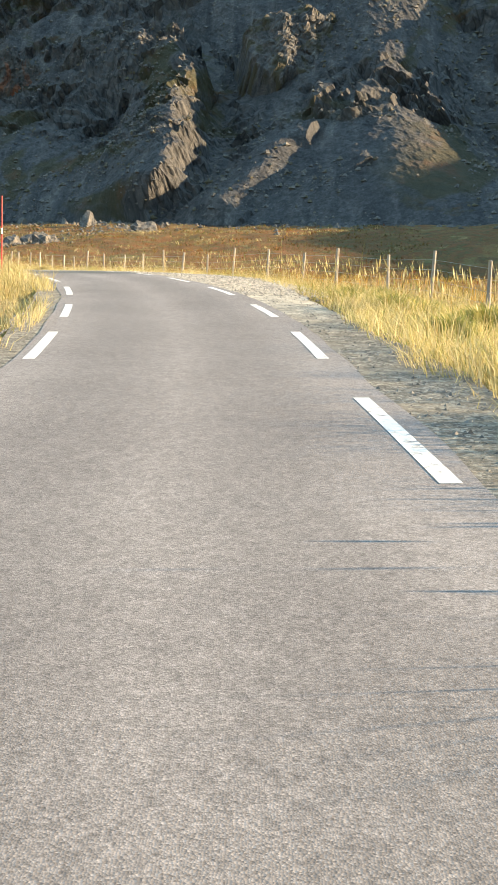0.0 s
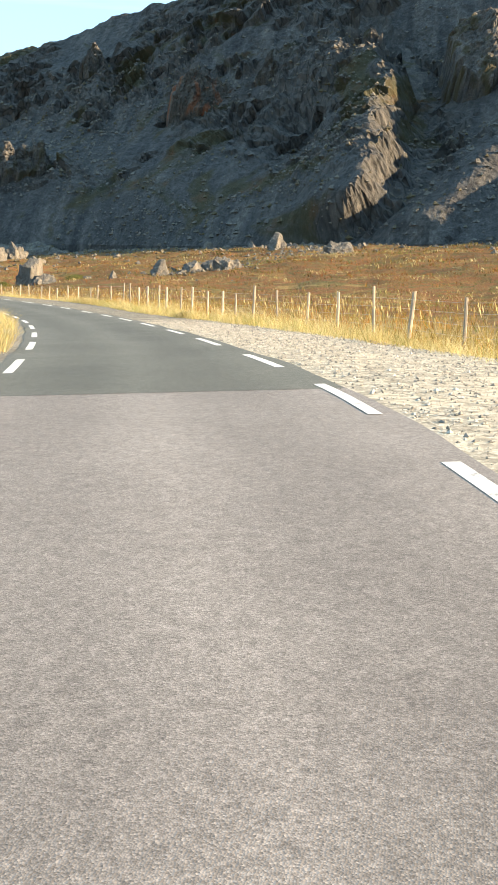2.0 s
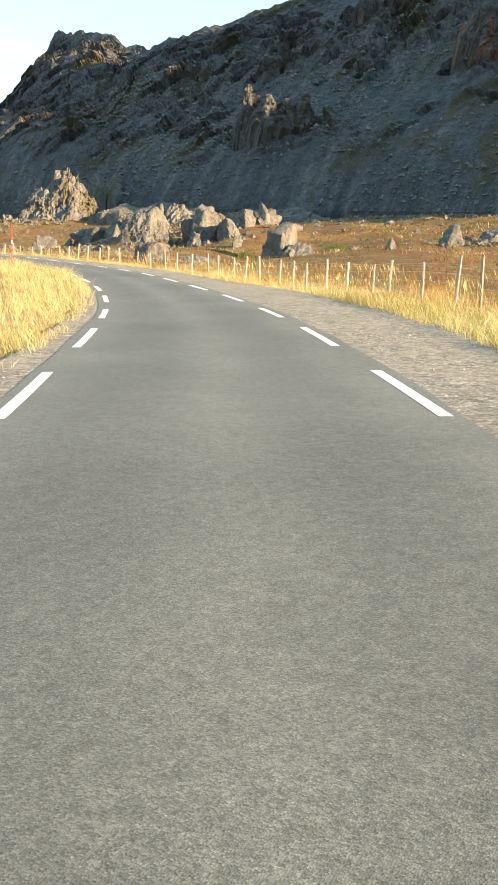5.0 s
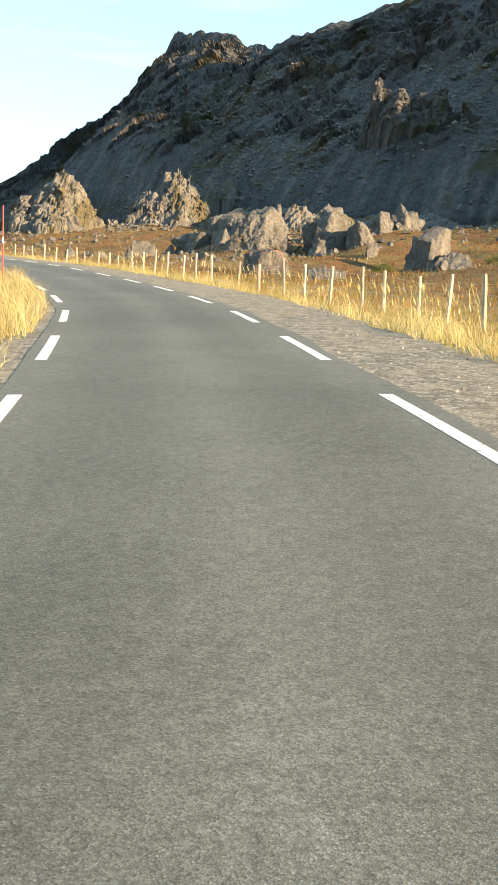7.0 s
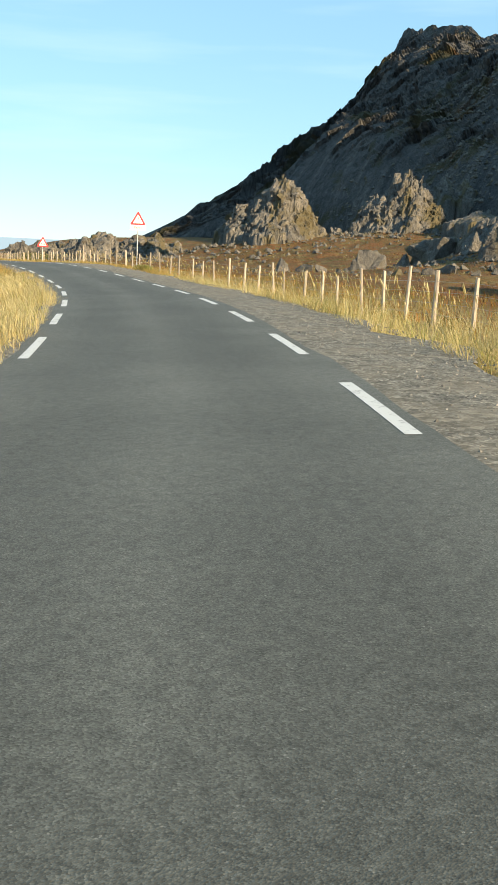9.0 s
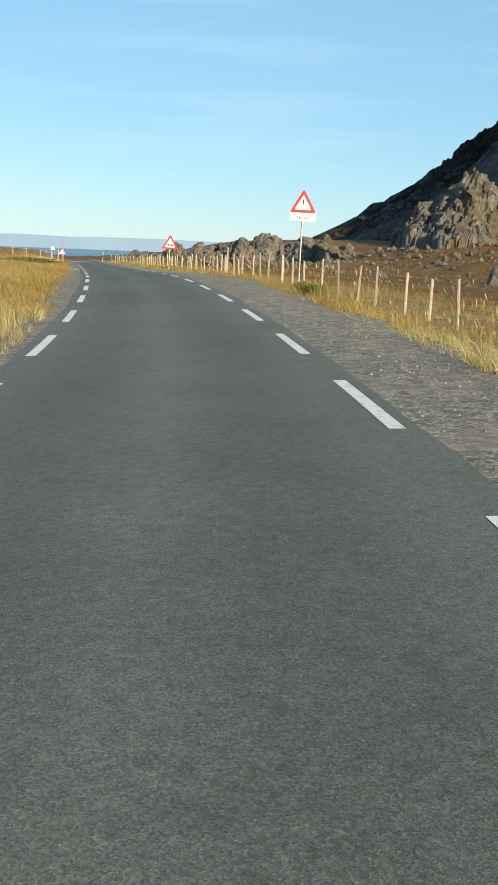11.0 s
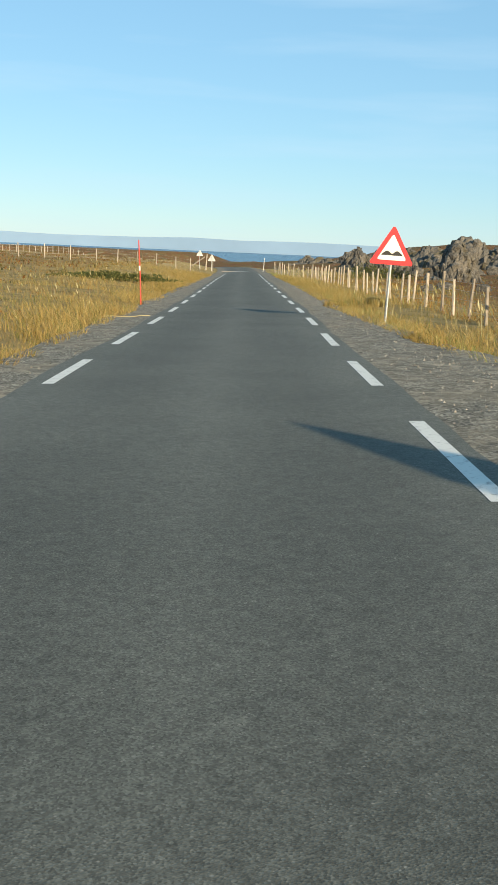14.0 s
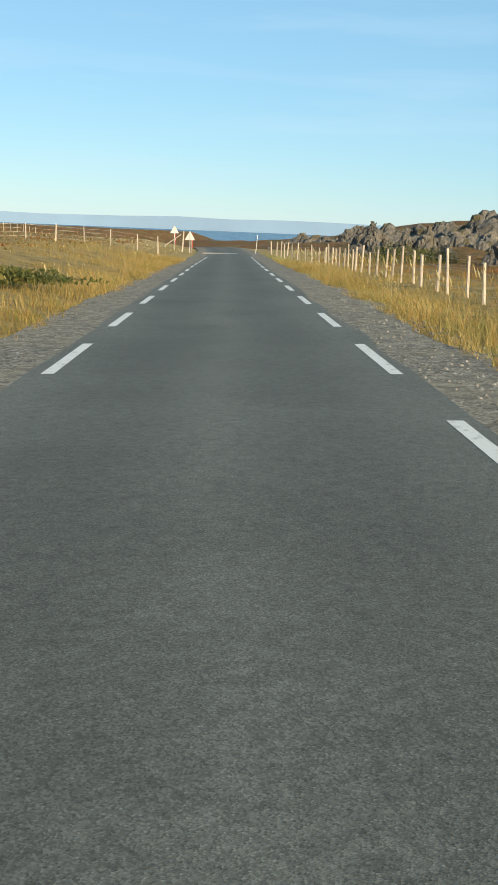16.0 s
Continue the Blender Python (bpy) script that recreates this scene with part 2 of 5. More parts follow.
def plain(name, colour, rough=0.6, metal=0.0, scale=8.0, spread=0.25, relief=0.0):
    m, nt, b = material(name, rough, metal)
    w = place(nt)
    lo, hi = tuple(c * (1 - spread) for c in colour), tuple(min(c * (1 + spread), 1) for c in colour)
    col = ramp(nt, noisy(nt, w, scale, 5, 0.65), [(0.3, lo), (0.7, hi)])
    nt.links.new(col, b.inputs["Base Color"])
    if relief:
        bump(nt, b, noisy(nt, w, scale * 3, 5, 0.7), 0.7, relief)
    return m


def post_wood():
    m, nt, b = material("weathered_post", 0.85)
    w = place(nt, (1, 1, 0.08))
    grain = ramp(nt, noisy(nt, w, 60, 5, 0.7), [(0.3, (0.20, 0.17, 0.135)), (0.55, (0.40, 0.345, 0.275)), (0.75, (0.55, 0.49, 0.40))])
    info = nt.nodes.new("ShaderNodeObjectInfo")
    tone = ramp(nt, info.outputs["Random"], [(0.0, grey(0.65)), (1.0, grey(1.3))])
    nt.links.new(mix(nt, 1.0, grain, tone, "MULTIPLY"), b.inputs["Base Color"])
    bump(nt, b, noisy(nt, w, 90, 4, 0.7), 0.6, 0.01)
    return m


WOOD = post_wood()
WIRE = plain("galvanised_wire", (0.35, 0.34, 0.32), 0.5, 0.8)
STEEL = plain("galvanised_steel", (0.45, 0.45, 0.44), 0.45, 0.85, 20)
SIGN_RED = plain("sign_red", (0.62, 0.03, 0.035), 0.4, 0, 5, 0.08)
SIGN_WHITE = plain("sign_white", (0.80, 0.78, 0.70), 0.4, 0, 5, 0.05)
SIGN_BLACK = plain("sign_black", (0.02, 0.02, 0.02), 0.45, 0, 5, 0.2)
SIGN_BACK = plain("sign_back", (0.52, 0.52, 0.50), 0.45, 0.5, 12, 0.12)
POLE_RED = plain("pole_red", (0.55, 0.07, 0.05), 0.55, 0, 6, 0.25)


def grass_mat(name, stops, wide=0.0):
    m, nt, b = material(name, 0.75)
    geo = nt.nodes.new("ShaderNodeNewGeometry")
    col = ramp(nt, geo.outputs["Random Per Island"], stops)
    patch = ramp(nt, noisy(nt, place(nt), 0.22, 5, 0.65), [(0.32, (0.78, 0.73, 0.55)), (0.46, (0.97, 0.93, 0.80)), (0.6, (1.1, 1.08, 1.02)), (0.72, (0.70, 0.80, 0.56))])
    col = mix(nt, 1.0, col, patch, "MULTIPLY")
    if wide:
        spread = ramp(nt, noisy(nt, place(nt), wide, 6, 0.62, 0.8), [(0.34, (0.35, 0.42, 0.35)), (0.42, (1.15, 1.05, 0.85)), (0.48, (1.0, 0.62, 0.5)), (0.54, (0.6, 0.68, 0.5)), (0.64, (1.3, 1.2, 1.0))])
        col = mix(nt, 1.0, col, spread, "MULTIPLY")
    nt.links.new(col, b.inputs["Base Color"])
    tr = nt.nodes.new("ShaderNodeBsdfTranslucent")
    nt.links.new(col, tr.inputs["Color"])
    ms = nt.nodes.new("ShaderNodeMixShader")
    ms.inputs[0].default_value = 0.45
    out = nt.nodes["Material Output"]
    nt.links.new(b.outputs[0], ms.inputs[1])
    nt.links.new(tr.outputs[0], ms.inputs[2])
    nt.links.new(ms.outputs[0], out.inputs["Surface"])
    return m


STRAW = grass_mat("straw_grass", [(0.0, (0.24, 0.18, 0.07)), (0.25, (0.50, 0.425, 0.21)), (0.62, (0.66, 0.585, 0.365)), (0.82, (0.42, 0.37, 0.15)), (1.0, (0.19, 0.21, 0.065))])
FIELD = grass_mat("field_grass", [(0.0, (0.13, 0.10, 0.03)), (0.3, (0.37, 0.22, 0.062)), (0.6, (0.48, 0.315, 0.10)), (0.8, (0.23, 0.20, 0.05)), (1.0, (0.14, 0.17, 0.045))], 0.07)
GOLDEN = grass_mat("golden_grass", [(0.0, (0.20, 0.14, 0.04)), (0.25, (0.42, 0.29, 0.095)), (0.6, (0.56, 0.43, 0.19)), (0.8, (0.30, 0.255, 0.08)), (1.0, (0.15, 0.18, 0.05))])
GREEN = grass_mat("green_grass", [(0.0, (0.17, 0.21, 0.06)), (0.5, (0.30, 0.31, 0.10)), (0.8, (0.48, 0.43, 0.18)), (1.0, (0.62, 0.54, 0.28))])
BUSH = grass_mat("bush_leaves", [(0.0, (0.06, 0.085, 0.03)), (0.6, (0.12, 0.14, 0.045)), (1.0, (0.22, 0.19, 0.06))])


# ---------- helpers for meshes ----------
def mesh_of(name, verts, faces, mat=None, smooth=False):
    me = bpy.data.meshes.new(name)
    me.from_pydata([tuple(v) for v in verts], [], faces)
    if mat:
        me.materials.append(mat)
    if smooth:
        me.polygons.foreach_set("use_smooth", [True] * len(me.polygons))
    me.update()
    return me


def quads_mesh(name, verts, faces, mat, smooth=False):
    """A mesh from numpy arrays: verts n x 3, faces m x 3 or m x 4."""
    me = bpy.data.meshes.new(name)
    k = faces.shape[1]
    me.vertices.add(len(verts))
    me.vertices.foreach_set("co", np.ascontiguousarray(verts, np.float32).ravel())
    me.loops.add(len(faces) * k)
    me.loops.foreach_set("vertex_index", np.ascontiguousarray(faces, np.int32).ravel())
    me.polygons.add(len(faces))
    me.polygons.foreach_set("loop_start", np.arange(0, len(faces) * k, k, dtype=np.int32))
    me.polygons.foreach_set("use_smooth", np.full(len(faces), smooth))
    me.materials.append(mat)
    me.update(calc_edges=True)
    me.validate()
    return me


def part(name, data, parent, label="", at=None):
    ob = new(name, data)
    ob.parent = parent
    if at is not None:
        ob.matrix_basis = at
    if label:
        ob["label"] = label
    return ob


def tube(name, points, radius, mat, sides=6, cap=True, taper=1.0):
    pts = [Vector(q) for q in points]
    verts, faces = [], []
    for i, q in enumerate(pts):
        d = (pts[min(i + 1, len(pts) - 1)] - pts[max(i - 1, 0)]).normalized()
        u = d.cross(Vector((0, 0, 1)) if abs(d.z) < 0.9 else Vector((1, 0, 0))).normalized()
        v = d.cross(u)
        r = radius * (1 + (taper - 1) * i / max(len(pts) - 1, 1))
        for k in range(sides):
            a = 2 * math.pi * k / sides
            verts.append(q + u * math.cos(a) * r + v * math.sin(a) * r)
    n = len(pts)
    for i in range(n - 1):
        for k in range(sides):
            a, b = i * sides + k, i * sides + (k + 1) % sides
            faces.append((a, b, b + sides, a + sides))
    if cap:
        faces.append(tuple(range(sides))[::-1])
        faces.append(tuple(range((n - 1) * sides, n * sides)))
    return mesh_of(name, verts, faces, mat)


def box(name, size, mat, bevel=0.0, centre=(0, 0, 0)):
    bm = bmesh.new()
    bmesh.ops.create_cube(bm, size=1)
    bmesh.ops.scale(bm, vec=size, verts=bm.verts)
    bmesh.ops.translate(bm, vec=centre, verts=bm.verts)
    if bevel:
        bmesh.ops.bevel(bm, geom=bm.edges[:], offset=bevel, segments=2, affect="EDGES")
    me = bpy.data.meshes.new(name)
    bm.to_mesh(me)
    bm.free()
    me.materials.append(mat)
    return me


def lattice(ix, seed):
    h = (ix[..., 0] * 374761393 + ix[..., 1] * 668265263 + ix[..., 2] * 2147483647 + seed * 974711) & 0x7FFFFFFF
    h = ((h ^ (h >> 13)) * 1274126177) & 0x7FFFFFFF
    h = ((h ^ (h >> 16)) * 69069 + 12345) & 0x7FFFFFFF
    return h.astype(float) / 0x7FFFFFFF * 2 - 1


def vnoise(q, seed=0):
    """Smooth value noise of points n x 3, from -1 to 1."""
    q = np.asarray(q, float)
    i = np.floor(q).astype(np.int64)
    f = q - i
    f = f * f * f * (f * (f * 6 - 15) + 10)
    out = 0.0
    for dx in (0, 1):
        for dy in (0, 1):
            for dz in (0, 1):
                w = (f[..., 0] if dx else 1 - f[..., 0]) * (f[..., 1] if dy else 1 - f[..., 1]) * (f[..., 2] if dz else 1 - f[..., 2])
                out = out + w * lattice(i + (dx, dy, dz), seed)
    return out


def fbm(q, octaves=5, gain=0.5, seed=0, ridged=False):
    q = np.asarray(q, float)
    total, amp = 0.0, 1.0
    for k in range(octaves):
        n = vnoise(q * 2.03 ** k + 17.3 * k, seed + k)
        total = total + amp * ((1 - 2 * np.abs(n)) if ridged else n)
        amp *= gain
    return total


# ---------- the road's line ----------
# centre line: x, y, z
LINE = [
    (-33.26, -2.43, -1.41),
    (-14.42, -0.64, -0.49),
    (-0.01, 0.30, -0.01),
    (11.07, 0.95, 0.36),
    (22.71, 2.61, 0.77),
    (34.62, 5.84, 1.00),
    (46.77, 10.25, 0.86),
    (59.01, 15.43, 0.74),
    (70.74, 21.19, 0.67),
    (81.81, 27.58, 0.73),
    (91.89, 35.00, 0.86),
    (101.73, 43.21, 0.95),
    (111.12, 52.74, 1.03),
    (119.80, 62.89, 1.14),
    (127.62, 73.46, 1.18),
    (134.81, 84.31, 1.38),
    (141.83, 95.73, 1.50),
    (148.52, 107.33, 1.44),
    (155.47, 119.05, 1.33),
    (179.56, 160.56, 1.06),
    (203.64, 202.08, 0.78),
    (216.40, 227.00, 0.93),
    (224.17, 253.90, 0.13),
    (224.23, 281.90, -2.07),
    (215.63, 308.55, -5.07),
]


def spline(knots, step=1.0):
    k = np.array(knots, float)
    k = np.vstack([2 * k[0] - k[1], k, 2 * k[-1] - k[-2]])
    out = []
    for i in range(1, len(k) - 2):
        p0, p1, p2, p3 = k[i - 1:i + 3]
        n = max(int(np.linalg.norm(p2 - p1) / step), 1)
        for t in np.arange(n) / n:
            out.append(0.5 * (2 * p1 + (p2 - p0) * t + (2 * p0 - 5 * p1 + 4 * p2 - p3) * t ** 2 + (3 * p1 - 3 * p2 + p3 - p0) * t ** 3))
    out.append(k[-2])
    return np.array(out)


ROAD = spline(LINE, 1.0)
for _ in range(30):
    ROAD[1:-1] = 0.25 * ROAD[:-2] + 0.5 * ROAD[1:-1] + 0.25 * ROAD[2:]
RS = np.r_[0, np.cumsum(np.linalg.norm(np.diff(ROAD[:, :2], axis=0), axis=1))]
RT = np.gradient(ROAD[:, :2], axis=0)
RT /= np.linalg.norm(RT, axis=1)[:, None]
RN = np.stack([RT[:, 1], -RT[:, 0]], 1)            # to the right
CROSSFALL = math.tan(radians(2.0))


def on_road(s, off, lift=0.0):
    """World places at the length s along the road and off metres to its right."""
    s, off = np.broadcast_arrays(np.asarray(s, float), np.asarray(off, float))
    c = [np.interp(s, RS, ROAD[:, k]) for k in range(3)]
    n = [np.interp(s, RS, RN[:, k]) for k in range(2)]
    z = c[2] + CROSSFALL * np.clip(off, -2.6, 2.6) + lift
    return np.stack([c[0] + n[0] * off, c[1] + n[1] * off, z], -1)


# where the painted edge lines run: length along the road, offset to the right
RIGHT_LINE = [(0, 1.6), (42, 1.58), (48, 1.8), (55, 1.9), (66, 1.83), (73, 1.6), (90, 1.65), (113, 1.75), (130, 1.62), (140, 1.77), (152, 1.68), (215, 1.64), (235, 1.69), (400, 1.7)]
LEFT_LINE = [(0, -1.2), (58, -1.2), (66, -1.5), (90, -1.62), (107, -1.85), (116, -1.7), (130, -1.35), (140, -1.18), (150, -1.48), (165, -1.6), (180, -1.53), (208, -1.63), (228, -1.5), (400, -1.52)]


def right_line(s):
    return np.interp(s, *np.array(RIGHT_LINE).T)


def left_line(s):
    return np.interp(s, *np.array(LEFT_LINE).T)


def road_coords(x, y):
    """Length along the road, offset to its right, for arrays of places."""
    x, y = np.asarray(x, float).ravel(), np.asarray(y, float).ravel()
    s, off = np.empty_like(x), np.empty_like(x)
    for i in range(0, len(x), 20000):
        dx, dy = x[i:i + 20000, None] - ROAD[None, ::2, 0], y[i:i + 20000, None] - ROAD[None, ::2, 1]
        j = (dx * dx + dy * dy).argmin(1) * 2
        ex, ey = x[i:i + 20000] - ROAD[j, 0], y[i:i + 20000] - ROAD[j, 1]
        along = ex * RT[j, 0] + ey * RT[j, 1]
        side = ex * RN[j, 0] + ey * RN[j, 1]
        s[i:i + 20000] = RS[j] + along
        off[i:i + 20000] = np.sign(side) * np.hypot(side, np.maximum(np.abs(along) - 3, 0))
    return s, off


def length_at(x, y):
    return float(road_coords([x], [y])[0][0])


# the mountain's foot and the crest above it: x, y, z
SLOPES = [((0, -215, 3), (-40, -300, 60)), ((70, -185, 6), (85, -255, 70)), ((150, -110, 7), (246, -200, 80)), ((188, -40, 8.5), (350, -125, 108)),
          ((222, 8, 10), (402, -40, 152)), ((250, 45, 10.5), (418, 40, 134)), ((285, 95, 11.5), (432, 113, 107)), ((302, 140, 12), (443, 178, 92)),
          ((320, 172, 12), (443, 213, 84)), ((337, 195, 11), (465, 250, 83)), ((345, 215, 11), (478, 272, 92)), ((352, 232, 11), (495, 296, 97)),
          ((358, 248, 10.5), (517, 326, 102)), ((362, 262, 10), (529, 335, 102)), ((364, 270, 10), (527, 339, 93)), ((366, 278, 10), (497, 328, 79)),
          ((366, 286, 9.5), (458, 313, 62)), ((365, 292, 9), (435, 311, 50)), ((364, 297, 9), (414, 305, 44)), ((362, 301, 8), (411, 309, 37)),
          ((360, 305, 7), (400, 313, 29)), ((358, 310, 6), (390, 317, 22)), ((355, 315, 5), (380, 320, 17)), ((352, 320, 3), (367, 325, 9)), ((346, 326, 0), (352, 333, 0))]


def curve_through(knots, n=24):
    k = np.array(knots, float)
    k = np.vstack([2 * k[0] - k[1], k, 2 * k[-1] - k[-2]])
    out = []
    for i in range(1, len(k) - 2):
        p0, p1, p2, p3 = k[i - 1:i + 3]
        for t in np.arange(n) / n:
            out.append(0.5 * (2 * p1 + (p2 - p0) * t + (2 * p0 - 5 * p1 + 4 * p2 - p3) * t ** 2 + (3 * p1 - 3 * p2 + p3 - p0) * t ** 3))
    out.append(k[-2])
    return np.array(out)


FOOT_LINE = curve_through([a for a, _ in SLOPES])
CREST_LINE = curve_through([b for _, b in SLOPES])
# outer edges of the buttress and of the scree fan that stand out of the slope
RIB = np.array([(225, 26, 5), (231, 22.5, 8), (237.5, 17.2, 13.2), (241, 12.8, 17.5), (253, 12.2, 24), (275, 13.7, 33), (292.5, 15.0, 42), (300.0, 13.8, 48.5), (310.0, 17.0, 56), (318.8, 23.5, 62), (323.1, 32.5, 64)], float)
FAN = np.array([(224.7, 0.7, 13.8), (230.0, -3.2, 18.4), (236.2, -7.5, 23.6), (243.8, -9.9, 28.3)], float)


def smooth01(v):
    v = np.clip(v, 0, 1)
    return v * v * (3 - 2 * v)


# height of the ground at the roadside fence over the road's middle: length along the road, metres
FENCE_FOOT = [(0, -0.2), (50, -0.25), (68, -0.17), (85, -0.04), (100, 0.05), (112, 0.16), (122, 0.08), (138, -0.32), (150, -0.42), (164, -0.28), (178, -0.45), (192, -0.42), (206, -0.25), (220, -0.02), (228, -0.25), (240, -0.05), (400, -0.05)]
# rises and dips of the plain: x, y, metres up or down, reach
RISES = [(185.9, 87.2, 1.0, 7), (189, 81, 0.0, 7), (187.3, 75.6, 0.9, 7), (202, 92, 3.6, 11), (197, 76.4, 2.7, 7), (174.5, 62.5, -1.6, 8), (157.4, 70.6, -0.8, 9),
         (191, 107, -0.5, 8), (199.2, 103.9, 1.5, 8), (148.8, 61.2, -0.6, 9), (152.2, 43.7, 1.0, 9), (174, 43, -0.5, 8), (184, 40, -0.8, 8), (202, 21, -0.9, 10),
         (274, 194, 3.7, 17), (296, 176, 2.0, 15), (160, 55, 0.0, 8)]
RISE = np.array(RISES, float)
RISE_BY = np.linalg.solve(np.exp(-((RISE[:, None, :2] - RISE[None, :, :2]) ** 2).sum(-1) / (RISE[None, :, 3] ** 2)), RISE[:, 2])


def hummocks(x, y):
    out = np.zeros(len(x))
    for (px, py, _, reach), k in zip(RISES, RISE_BY):
        out += k * np.exp(-((x - px) ** 2 + (y - py) ** 2) / reach ** 2)
    return out


def land(x, y):
    """The height of the ground."""
    x, y = np.asarray(x, float), np.asarray(y, float)
    shape = x.shape
    x, y = x.ravel(), y.ravel()
    s, off = road_coords(x, y)
    rz = np.interp(s, RS, ROAD[:, 2])
    a = np.abs(off)
    q = np.stack([x, y, 0 * x], -1)
    right = smooth01((off - 8) / 40)
    plain_z = 1.0 + (0.15 + 0.2 * right) * fbm(q / 30, 4, 0.5, 3) + 0.36 * right * fbm(q / 7.5, 3, 0.5, 13) + 0.13 * right * fbm(q / 2.4, 2, 0.5, 14) + 1.5 * smooth01((x - 120) / 60) * smooth01((118 - y) / 40) * right
    gap = np.full(len(x), 1e9)
    for fx, fy, _ in FOOT_LINE[::5]:
        gap = np.minimum(gap, np.hypot(x - fx, y - fy))
    plain_z = plain_z + 7.5 * smooth01(1 - gap / 80)
    # the shore beyond the last bend
    far = (x - 160) * 0.5 + (y - 120) * 0.866
    plain_z = plain_z - 14 * smooth01((far - 112) / 230) * (1 - smooth01((x - 222) / 40) * (1 - smooth01((y - 310) / 60)))
    plain_z = plain_z + 0.8 * np.exp(-((x - 266) / 12) ** 2) * smooth01((y - 222) / 20) * smooth01((288 - y) / 18)
    # to the left of the straight the ground lies higher and rises towards the shore
    lat = -(x - 160) * 0.866 + (y - 120) * 0.5
    bank = smooth01((lat - 7) / 8) * smooth01((far - 5) / 30)
    bank = bank * (1 - smooth01((far - 105) / 50) * (1 - smooth01((lat - 16) / 16)))
    plain_z = plain_z * (1 - bank) + (1.6 + 1.1 * smooth01((far - 140) / 60) * smooth01((lat - 18) / 22) + 0.2 * fbm(q / 12, 3, 0.5, 19)) * bank
    plain_z = plain_z + np.where(off < 0, smooth01((a - 4) / 30), 0) * 0.25 * smooth01((100 - far) / 60)
    plain_z = plain_z + hummocks(x, y)
    verge = rz + np.where(off > 0, (CROSSFALL * 2.6 - 0.06) * (1 - np.clip((a - 2.8) / 3.2, 0, 1)) + np.interp(s, *np.array(FENCE_FOOT).T) * smooth01((a - 2.6) / 4.2), -CROSSFALL * 2.6 - 0.06 + (0.05 + 0.10 * smooth01((far - 5) / 30)) * np.clip(a - 2.8, 0, 5))
    w = smooth01((a - 4.5) / 14)
    z = verge * (1 - w) + plain_z * w
    z = z + 0.07 * fbm(q / 2.2, 3, 0.5, 9) * smooth01((a - 2.4) / 2)
    under = rz - 0.10 + CROSSFALL * np.clip(off, -2.6, 2.6)
    z = np.where(a < 2.7, np.minimum(under, z), z)
    return z.reshape(shape)


def strip(name, s0, s1, off0, off1, lift, mat, step=1.0, across=4, rough=0.0, crown=0.0, thick=0.0):
    """A ribbon along the road; off0 and off1 may be functions of s."""
    ss = np.arange(s0, s1 + step * 0.5, step)
    a = off0(ss) if callable(off0) else np.full_like(ss, off0)
    b = off1(ss) if callable(off1) else np.full_like(ss, off1)
    rows = []
    for k in range(across + 1):
        t = k / across
        pts = on_road(ss, a + (b - a) * t, lift)
        if rough:
            pts[:, 2] += rough * vnoise(pts * (3.1, 3.1, 0) + k) + rough * vnoise(pts * (0.9, 0.9, 0) + 5)
        rows.append(pts)
    v = np.stack(rows, 1)
    n, m = v.shape[:2]
    idx = np.arange(n * m).reshape(n, m)
    f = np.stack([idx[:-1, :-1], idx[:-1, 1:], idx[1:, 1:], idx[1:, :-1]], -1).reshape(-1, 4)
    me = quads_mesh(name, v.reshape(-1, 3), f, mat, True)
    if mat in (ASPHALT, ASPHALT_OLD):
        lane = me.attributes.new("across", "FLOAT", "POINT")
        lane.data.foreach_set("value", np.tile(np.linspace(0, 1, m), n).astype(np.float32))
    return me

# ---------- ground, sea and far coast ----------
def axis(*runs):
    return np.unique(np.concatenate([np.arange(a, b, st) for a, b, st in runs]))


gx = axis((-1500, -200, 100), (-200, -50, 10), (-50, 260, 1.0), (260, 420, 6), (420, 1500, 60))
gy = axis((-1500, -300, 100), (-300, -60, 10), (-60, 280, 1.0), (280, 420, 6), (420, 1200, 40))
GX, GY = np.meshgrid(gx, gy, indexing="ij")
GZ = land(GX, GY)
gi = np.arange(GX.size).reshape(GX.shape)
ground = tagged(new("ground", quads_mesh("ground", np.stack([GX, GY, GZ], -1).reshape(-1, 3),
                np.stack([gi[:-1, :-1], gi[1:, :-1], gi[1:, 1:], gi[:-1, 1:]], -1).reshape(-1, 4), HEATH, True)),
                "rust-red and olive autumn heath plain", "ground", kind="structure")

_, g_off = road_coords(GX, GY)
grassy = ground.data.attributes.new("grassy", "FLOAT", "POINT")
grassy.data.foreach_set("value", np.where(g_off > 0, smooth01((16 - g_off) / 9), 0.7 + 0.3 * smooth01((17 + g_off) / 10)).astype(np.float32))


def sea_mat():
    m, nt, b = material("sea_water", 0.25)
    w = place(nt, (1, 1, 1))
    col = ramp(nt, noisy(nt, w, 0.01, 4), [(0.3, (0.008, 0.032, 0.07)), (0.7, (0.013, 0.045, 0.095))])
    nt.links.new(col, b.inputs["Base Color"])
    bump(nt, b, noisy(nt, w, 0.3, 6, 0.6), 0.6, 1.0)
    return m


SEA_Z = -7.0
sea_me = mesh_of("sea", [(-4000, 150, SEA_Z), (4300, 150, SEA_Z), (4300, 4600, SEA_Z + 20), (-4000, 4600, SEA_Z + 20)], [(0, 1, 2, 3)], sea_mat())
tagged(new("water", sea_me), "dark blue open sea under a clear sky", "sea", kind="structure")

